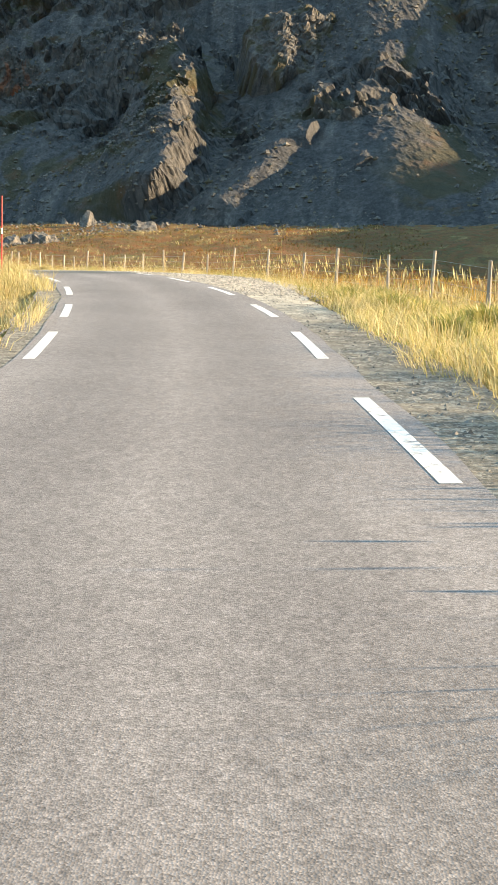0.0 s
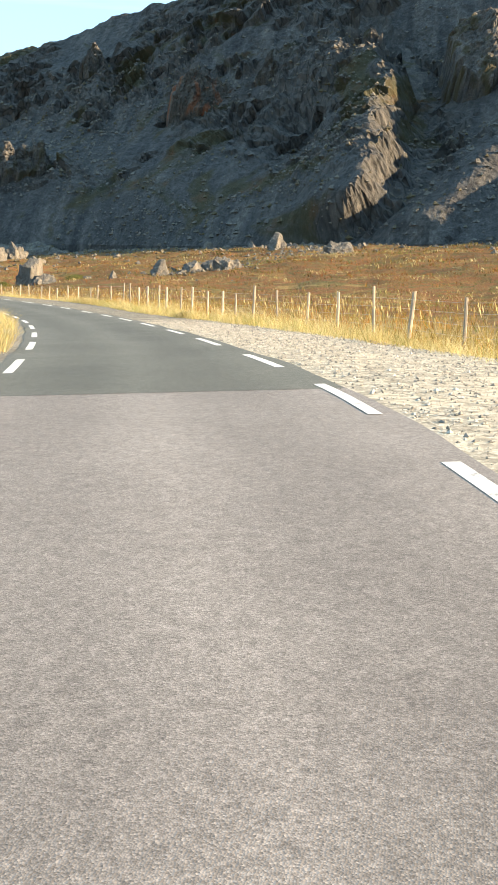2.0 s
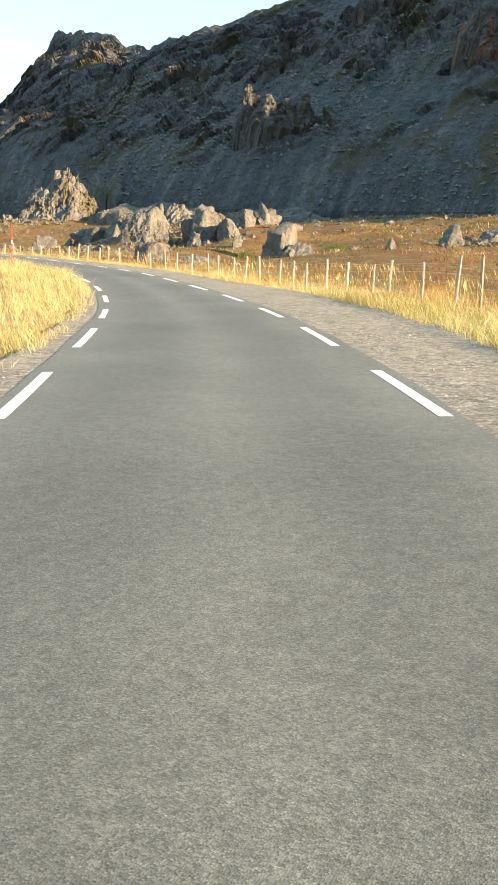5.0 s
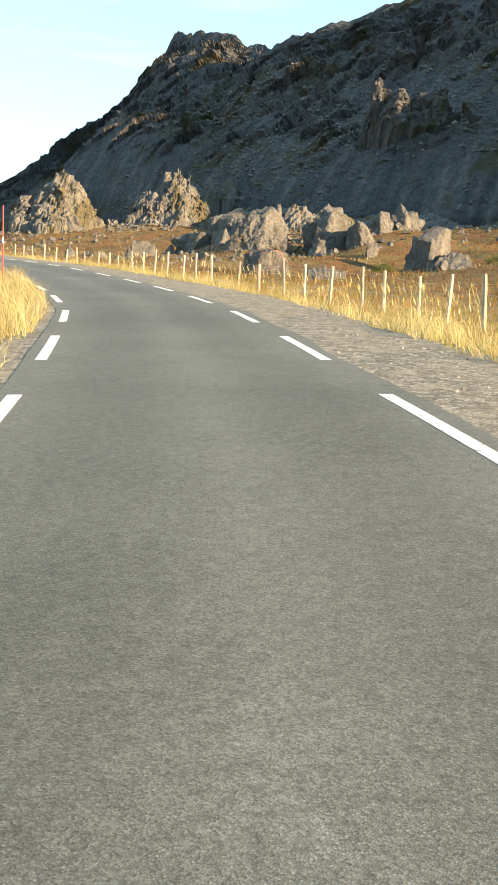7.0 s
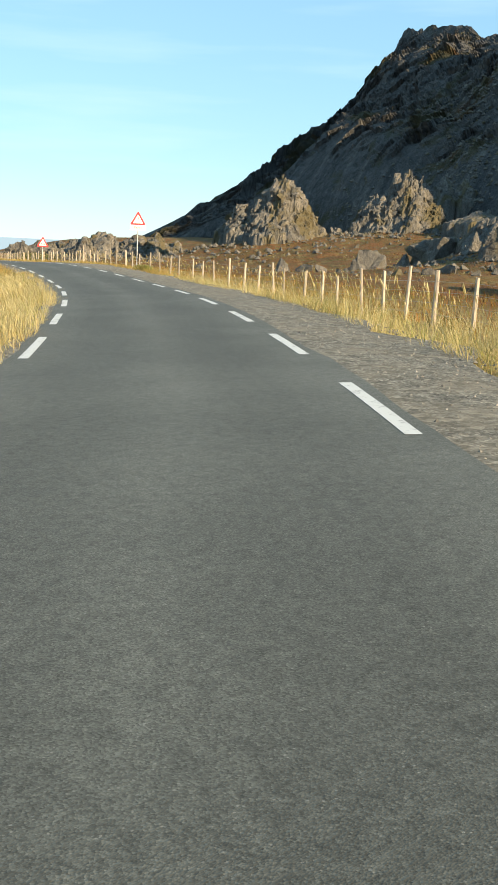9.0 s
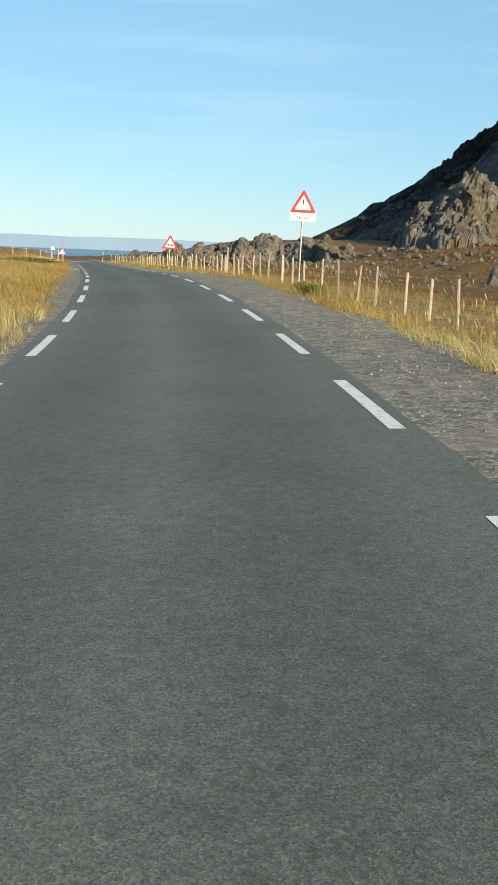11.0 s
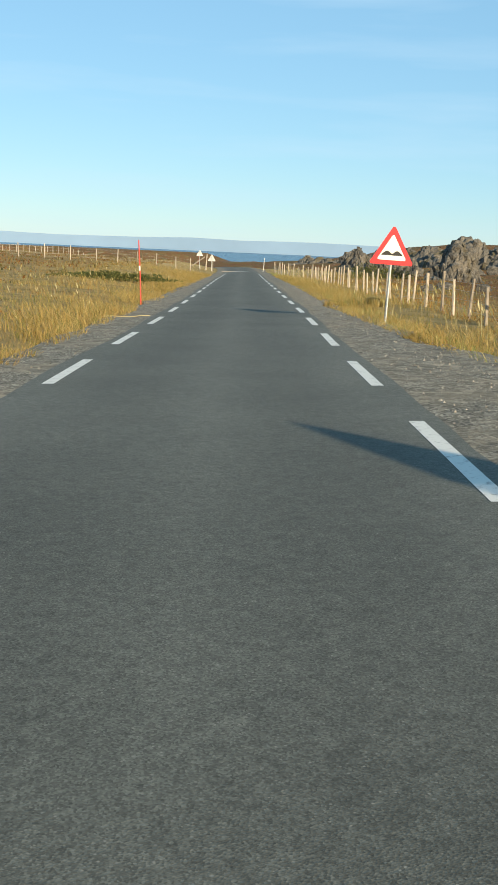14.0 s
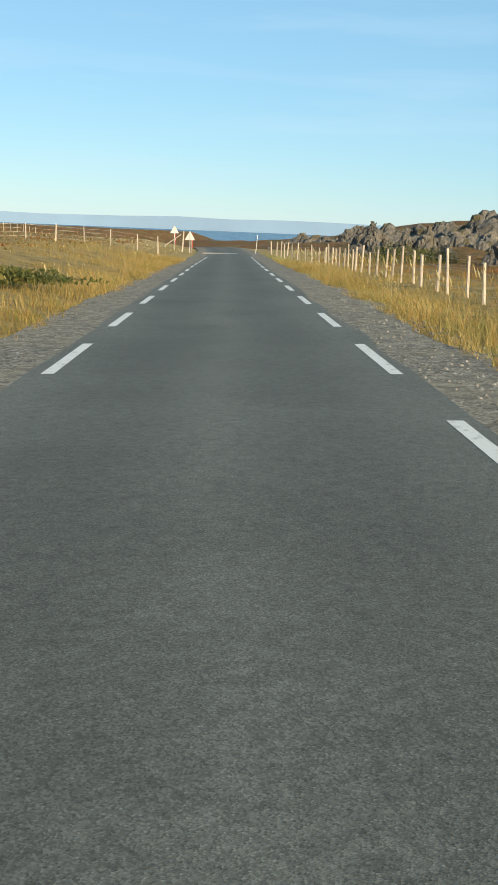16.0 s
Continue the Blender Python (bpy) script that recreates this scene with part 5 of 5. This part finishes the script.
def snow_pole(x, y, height, label, lean=(0, 0), colour=None):
    pole = tagged(new("snow_pole"), label, "snow pole")
    pole.matrix_world = pose(x, y, ground_at(x, y), lean[0], lean[1], 0)
    part("shaft", tube("shaft", [(0, 0, -0.3), (0.01, 0, height * 0.5), (0, 0, height)], 0.02, colour or POLE_RED, 8, True, 0.8), pole)
    part("reflector", tube("reflector", [(0, 0, height * 0.55), (0, 0, height * 0.62)], 0.025, SIGN_WHITE, 8), pole, "white reflector band")
    return pole


snow_pole(155.3, 124.1, 1.9, "red plastic snow pole leaning beside the road", (0, -3.5))
for s_at, off_at in ((63.6, -2.45), (150.9, -2.35)):
    q = on_road(s_at, off_at)
    snow_pole(float(q[0]), float(q[1]), 2.2, "red plastic snow pole in the grass verge")
q = on_road(grid_s + 2, 2.6)
snow_pole(float(q[0]), float(q[1]), 1.7, "red and white marker pole beside the cattle grid", (0, 5), SIGN_WHITE)
for s_at, off_at in ((grid_s + 24, -2.8), (grid_s + 40, -2.8)):
    q = on_road(s_at, off_at)
    snow_pole(float(q[0]), float(q[1]), 1.7, "distant red snow pole beside the road")
stake(242.3, 39.2, 1.6, "white marker post on the heath", 0.09, (0, 0), "marker_post")
# braced corner posts in the roadside fence
for s_at, off_at in ((238.0, 7.0),):
    q = on_road(s_at, off_at)
    x, y = float(q[0]), float(q[1])
    stake(x, y, 1.75, "tall braced straining post in the roadside fence", 0.065, (0, 2), "straining_post")
    e = on_road(s_at + 1.7, off_at + 0.1)
    tagged(new("brace", tube("brace", [(float(e[0]), float(e[1]), ground_at(float(e[0]), float(e[1])) + 0.05), (x, y, ground_at(x, y) + 1.1)], 0.045, WOOD, 7)), "slanting wooden brace against a straining post", "brace")


# ---------- grass ----------
def blades(name, x, y, height, width, lean, seed, mat, label, wind=(-0.3, 0.25)):
    """One mesh of many bent blades that grow from the ground."""
    r = np.random.RandomState(seed)
    n = len(x)
    z = land(x, y) - 0.02
    height = height * (1 - 0.38 * smooth01((y - 68) / 18) * smooth01((x - 115) / 15))
    height = height * np.clip(0.9 + 1.0 * fbm(np.stack([x, y, 0 * x], -1) / 1.3, 3, 0.6, seed + 2), 0.25, 2.0)
    a = r.uniform(0, 2 * math.pi, n)
    sx, sy = np.cos(a) * width / 2, np.sin(a) * width / 2
    b = 2.4 + 3.2 * fbm(np.stack([x, y, 0 * x], -1) / 1.1, 3, 0.6, seed + 5) + r.normal(0, 0.7, n)
    amount = lean * r.uniform(0.3, 1.5, n) * height
    dx, dy = np.cos(b) * amount + wind[0] * height * 0.3, np.sin(b) * amount + wind[1] * height * 0.3
    v = np.empty((n, 5, 3))
    v[:, 0] = np.stack([x - sx, y - sy, z], -1)
    v[:, 1] = np.stack([x + sx, y + sy, z], -1)
    mx, my, mz = x + dx * 0.35, y + dy * 0.35, z + height * 0.6
    v[:, 2] = np.stack([mx + sx * 0.8, my + sy * 0.8, mz], -1)
    v[:, 3] = np.stack([mx - sx * 0.8, my - sy * 0.8, mz], -1)
    v[:, 4] = np.stack([x + dx, y + dy, z + height * r.uniform(0.85, 1.0, n)], -1)
    base = np.arange(n)[:, None] * 5
    f = np.concatenate([base + (0, 1, 2), base + (0, 2, 3), base + (3, 2, 4)], 1).reshape(-1, 3)
    ob = new(name, quads_mesh(name, v.reshape(-1, 3), f, mat))
    return tagged(ob, label, "grass", kind="stuff")


def verge_points(n, s0, s1, off0, off1, seed, bunch=0.0):
    r = np.random.RandomState(seed)
    s = r.uniform(s0, s1, n)
    off = off0(s, r) if callable(off0) else r.uniform(off0, off1, n)
    p = on_road(s, off)
    if bunch:
        keep = fbm(p * (1, 1, 0) / 1.3, 3, 0.6, seed) + r.uniform(-0.5, 0.5, n) > -bunch
        p = p[keep]
    return p[:, 0], p[:, 1]


r0 = np.random.RandomState(2)
# the grass by the road turns from pale straw to golden brown towards the shore
STRETCHES = ((30, 192, 0.6, STRAW), (192, 305, 0.6, GOLDEN))
for s0, s1, share, mat in STRETCHES:
    x, y = verge_points(int(120000 * share), s0, s1, lambda s, r: right_edge(s) + np.abs(r.normal(0, 2.4, len(s))) - 0.15, None, 31, 0.05)
    blades("verge_grass", x, y, r0.uniform(0.12, 0.42, len(x)), r0.uniform(0.004, 0.010, len(x)), 0.7, 41, mat, "dry golden grass on the verge beside the fence")
x, y = verge_points(90000, 30, 330, lambda s, r: 6.0 + np.abs(r.normal(0, 6, len(s))), None, 32, 0.2)
blades("verge_grass", x, y, r0.uniform(0.10, 0.34, len(x)), r0.uniform(0.008, 0.018, len(x)), 0.6, 42, FIELD, "dry straw-brown grass around the fence")
for s0, s1, share, mat in STRETCHES:
    x, y = verge_points(int(120000 * share), s0, s1, lambda s, r: left_edge(s) - np.abs(r.normal(0, 3.6, len(s))) + 0.1, None, 33, 0.3)
    blades("verge_grass", x, y, r0.uniform(0.10, 0.42, len(x)), r0.uniform(0.004, 0.010, len(x)), 0.6, 43, mat, "tall dry golden grass on the roadside bank")
x, y = verge_points(80000, 30, 340, lambda s, r: -4.0 - np.abs(r.normal(0, 11, len(s))), None, 34, -0.1)
blades("verge_grass", x, y, r0.uniform(0.10, 0.30, len(x)), r0.uniform(0.008, 0.016, len(x)), 0.7, 44, FIELD, "dry brown and olive grass on the open heath")
x, y = verge_points(26000, 30, 330, lambda s, r: right_edge(s) + np.abs(r.normal(0, 0.9, len(s))), None, 35, 0.0)
blades("green_grass", x, y, r0.uniform(0.12, 0.3, len(x)), r0.uniform(0.006, 0.012, len(x)), 0.8, 45, GREEN, "green grass at the edge of the gravel")
# thick fringe where the grass meets the gravel
for s0, s1, share, mat in STRETCHES:
    x, y = verge_points(int(80000 * share), s0, s1, lambda s, r: right_edge(s) + np.abs(r.normal(0, 0.75, len(s))) - 0.1, None, 36, 0.3)
    blades("verge_grass", x, y, r0.uniform(0.12, 0.36, len(x)), r0.uniform(0.006, 0.013, len(x)), 0.8, 46, mat, "dense dry grass fringe beside the gravel")
for s0, s1, share, mat in STRETCHES:
    x, y = verge_points(int(80000 * share), s0, s1, lambda s, r: left_edge(s) - np.abs(r.normal(0, 0.8, len(s))) + 0.12, None, 37, 0.4)
    blades("verge_grass", x, y, r0.uniform(0.12, 0.40, len(x)), r0.uniform(0.006, 0.013, len(x)), 0.7, 47, mat, "dense golden grass fringe on the roadside bank")
# rank meadow grass beside the turnout's mouth
x, y = verge_points(26000, 34, 60, lambda s, r: right_edge(s) + 0.2 + 0.5 * smooth01((s - 50) / 8) + np.abs(r.normal(0, 2.2, len(s))), None, 38, 0.3)
blades("verge_grass", x, y, r0.uniform(0.16, 0.42, len(x)), r0.uniform(0.006, 0.012, len(x)), 0.6, 48, STRAW, "tall bright dry grass by the turnout")
# leaning stalks with seed heads
for side, n, seed in ((1, 9000, 51), (-1, 6000, 52)):
    x, y = verge_points(n, 30, 320, (lambda s, r: right_edge(s) + 0.6 + np.abs(r.normal(0, 2.4, len(s)))) if side > 0 else (lambda s, r: left_edge(s) - 0.5 - np.abs(r.normal(0, 3.5, len(s)))), None, seed, -0.42)
    hgt = r0.uniform(0.45, 1.05, len(x)) * (1.0 if side > 0 else 0.75)
    blades("seed_stalks", x, y, hgt, np.full(len(x), 0.006), 0.3, seed, STRAW, "tall pale grass stalks on the verge")
    rr = np.random.RandomState(seed)
    n2 = len(x)
    z = land(x, y)
    lean_x, lean_y = -0.18 * hgt + rr.normal(0, 0.1, n2) * hgt, 0.15 * hgt + rr.normal(0, 0.1, n2) * hgt
    top = np.stack([x + lean_x, y + lean_y, z + hgt * 0.98], -1)
    low = np.stack([x + lean_x * 0.72, y + lean_y * 0.72, z + hgt * 0.76], -1)
    midp = (top + low) / 2
    a = rr.uniform(0, math.pi, n2)
    wv = np.stack([np.cos(a), np.sin(a), 0 * a], -1) * 0.014
    v = np.stack([low, midp + wv, top, midp - wv], 1).reshape(-1, 3)
    f = (np.arange(n2)[:, None] * 4 + (0, 1, 2, 3))
    tagged(new("seed_heads", quads_mesh("seed_heads", v, f, STRAW)), "feathery pale seed heads of tall grass", "grass", kind="stuff")


def tussock(x, y, size, count, seed, mat, label):
    r = np.random.RandomState(seed)
    a, d = r.uniform(0, 2 * math.pi, count), np.abs(r.normal(0, 0.4, count)) * size
    z0 = ground_at(x, y)
    hgt = r.uniform(0.5, 1.0, count) * size
    out = d / size + r.uniform(0.1, 0.5, count)
    bx, by = x + np.cos(a) * d, y + np.sin(a) * d
    tx, ty = bx + np.cos(a) * out * hgt * 0.7 - 0.2 * hgt, by + np.sin(a) * out * hgt * 0.7 + 0.2 * hgt
    w = 0.008
    sx, sy = -np.sin(a) * w, np.cos(a) * w
    v = np.empty((count, 5, 3))
    v[:, 0] = np.stack([bx - sx, by - sy, 0 * a + z0 - 0.03], -1)
    v[:, 1] = np.stack([bx + sx, by + sy, 0 * a + z0 - 0.03], -1)
    mx, my = bx * 0.65 + tx * 0.35, by * 0.65 + ty * 0.35
    v[:, 2] = np.stack([mx + sx, my + sy, z0 + hgt * 0.65], -1)
    v[:, 3] = np.stack([mx - sx, my - sy, z0 + hgt * 0.65], -1)
    v[:, 4] = np.stack([tx, ty, z0 + hgt * r.uniform(0.6, 0.95, count)], -1)
    base = np.arange(count)[:, None] * 5
    f = np.concatenate([base + (0, 1, 2), base + (0, 2, 3), base + (3, 2, 4)], 1).reshape(-1, 3)
    tagged(new("tussock", quads_mesh("tussock", v.reshape(-1, 3), f, mat)), label, "grass tussock")


for k, (s_at, off_at, size) in enumerate(((56.5, 5.0, 0.5), (55.0, 4.5, 0.45), (53.5, 4.1, 0.5), (52.0, 4.9, 0.55), (50.5, 4.0, 0.5), (49.0, 5.0, 0.6), (47.5, 4.0, 0.45), (46.0, 4.8, 0.55), (44.5, 4.0, 0.5), (43.0, 4.9, 0.5), (51.0, 6.1, 0.55), (47.8, 6.1, 0.55), (58.5, 6.4, 0.5),
                                              (96.0, 4.4, 0.4), (121.0, 5.2, 0.45), (150.0, 5.4, 0.5), (156.0, 5.0, 0.5), (203.0, 4.8, 0.5), (207.0, 5.3, 0.5), (226.0, 4.8, 0.4), (246.0, 4.4, 0.4), (232.0, -8.0, 0.5))):
    q = on_road(s_at, off_at)
    tussock(float(q[0]), float(q[1]), size, 1100, 70 + k, GREEN if k < 13 or 203 <= s_at < 210 else STRAW, "leaning green tussock of coarse grass by the gravel" if k < 13 or 203 <= s_at < 210 else "dry grass tussock on the verge")

# low heath plants over the plain
r = np.random.RandomState(9)
HEATHER = grass_mat("heather", [(0.0, (0.055, 0.058, 0.02)), (0.25, (0.19, 0.14, 0.045)), (0.5, (0.17, 0.07, 0.025)), (0.8, (0.30, 0.22, 0.08)), (1.0, (0.09, 0.10, 0.032))], 0.09)
x, y = r.uniform(40, 300, 210000), r.uniform(-25, 215, 210000)
_, off = road_coords(x, y)
keep = (off > 9) & (fbm(np.stack([x, y, 0 * x], -1) / 5, 3, 0.6, 17) > -0.25)
x, y = x[keep], y[keep]
blades("heath_plants", x, y, r.uniform(0.08, 0.34, len(x)), r.uniform(0.4, 1.3, len(x)) * np.interp(off[keep], (9, 30, 70), (0.018, 0.05, 0.11)), 0.8, 61, HEATHER, "low rust-red heath plants covering the plain")
for n, seed, size, cut, mat, text in ((90000, 63, 3.2, 0.34, BUSH, "dark green crowberry clumps on the heath"), (90000, 64, 6.0, 0.38, STRAW, "pale straw patches of dead grass on the heath")):
    x, y = r.uniform(60, 260, n), r.uniform(-20, 200, n)
    _, off = road_coords(x, y)
    keep = (off > 11) & (fbm(np.stack([x, y, 0 * x], -1) / size, 3, 0.6, seed) > cut)
    x, y = x[keep], y[keep]
    blades("heath_plants", x, y, r.uniform(0.12, 0.36, len(x)), r.uniform(0.5, 1.3, len(x)) * np.interp(off[keep], (9, 30, 70), (0.014, 0.035, 0.075)), 0.7, seed, mat, text)
x, y = r.uniform(60, 215, 60000), r.uniform(90, 260, 60000)
_, off = road_coords(x, y)
keep = off < -8
blades("heath_plants", x[keep], y[keep], r.uniform(0.1, 0.3, keep.sum()), r.uniform(0.04, 0.12, keep.sum()), 0.8, 62, HEATHER, "low brown heath plants beyond the verge")


def shrub(x, y, w, d, h, seed):
    r = np.random.RandomState(seed)
    n = 5200
    v = r.normal(size=(n, 3))
    v /= np.linalg.norm(v, axis=1)[:, None]
    v[:, 2] = np.abs(v[:, 2])
    rad = r.uniform(0.55, 1.0, n) * (1 + 0.25 * fbm(v * 2 + seed, 3, 0.6, seed))
    c = v * rad[:, None] * (w / 2, d / 2, h) + (x, y, ground_at(x, y))
    u, t = r.normal(size=(n, 3)) * 0.028, r.normal(size=(n, 3)) * 0.028
    q = np.stack([c - u, c + t, c + u, c - t], 1).reshape(-1, 3)
    tagged(new("shrub", quads_mesh("shrub", q, np.arange(4 * n).reshape(-1, 4), BUSH)), "low dark green willow shrub on the heath", "shrub")


shrub(205.0, 178.0, 9, 4, 1.3, 5)
shrub(162.0, 142.0, 6, 2.5, 0.4, 7)
shrub(176.5, 57.0, 6, 3, 0.9, 8)
shrub(166.0, 64.0, 4, 2, 0.7, 10)


# loose stones on the shoulders
def stones(name, n, s0, s1, off_of, seed, label, lift=-0.002, mat=None):
    r = np.random.RandomState(seed)
    s = r.uniform(s0, s1, n)
    c = on_road(s, off_of(s, r), lift)
    size = 0.006 + 0.026 * r.random(n) ** 4
    shape = np.array([(1, 0, 0), (0, 1, 0), (-1, 0, 0), (0, -1, 0), (0, 0, 0.8), (0, 0, -0.5)])
    jit = r.uniform(0.6, 1.3, (n, 6, 1))
    a = r.uniform(0, math.pi, n)
    ca, sa = np.cos(a)[:, None], np.sin(a)[:, None]
    v = shape[None] * jit * size[:, None, None]
    v = np.stack([v[..., 0] * ca - v[..., 1] * sa, v[..., 0] * sa + v[..., 1] * ca, v[..., 2]], -1) + c[:, None]
    f = np.array([(0, 1, 4), (1, 2, 4), (2, 3, 4), (3, 0, 4), (1, 0, 5), (2, 1, 5), (3, 2, 5), (0, 3, 5)])
    faces = (np.arange(n)[:, None, None] * 6 + f[None]).reshape(-1, 3)
    tagged(new(name, quads_mesh(name, v.reshape(-1, 3), faces, mat or PEBBLE)), label, "gravel", kind="stuff")


def pebble_mat(name, k):
    m, nt, b = material(name, 0.9)
    geo = nt.nodes.new("ShaderNodeNewGeometry")
    nt.links.new(ramp(nt, geo.outputs["Random Per Island"], [(0.0, (0.08 * k, 0.075 * k, 0.066 * k)), (0.5, (0.16 * k, 0.15 * k, 0.13 * k)), (1.0, (0.28 * k, 0.265 * k, 0.23 * k))]), b.inputs["Base Color"])
    return m


PEBBLE = pebble_mat("pebbles", 1.0)
PALE_PEBBLE = pebble_mat("pale_pebbles", 1.9)
stones("loose_gravel", 44000, 34, 270, lambda s, r: 1.8 + (right_edge(s) + 0.3 - 1.8) * r.random(len(s)) ** 0.8, 81, "loose grey stones on the gravel shoulder")
stones("loose_gravel", 14000, 34, 270, lambda s, r: -1.8 + (left_edge(s) - 0.2 + 1.8) * r.random(len(s)) ** 0.8, 82, "loose grey stones beside the asphalt")
stones("loose_gravel", 15000, 54, 92, lambda s, r: right_line(s) + 0.25 + (right_edge(s) + 0.2 - 1.9) * r.random(len(s)), 83, "pale loose stones on the gravel turnout", 0.008, PALE_PEBBLE)

# a fallen stalk across the shoulder
q = [on_road(235.6 + 0.04 * k, -2.75 + 0.11 * k, 0.03 + 0.012 * math.sin(k)) for k in range(10)]
tagged(new("fallen_stalk", tube("fallen_stalk", [tuple(float(c) for c in p) for p in q], 0.007, STRAW, 5)), "pale bent stalk lying across the shoulder", "stalk")
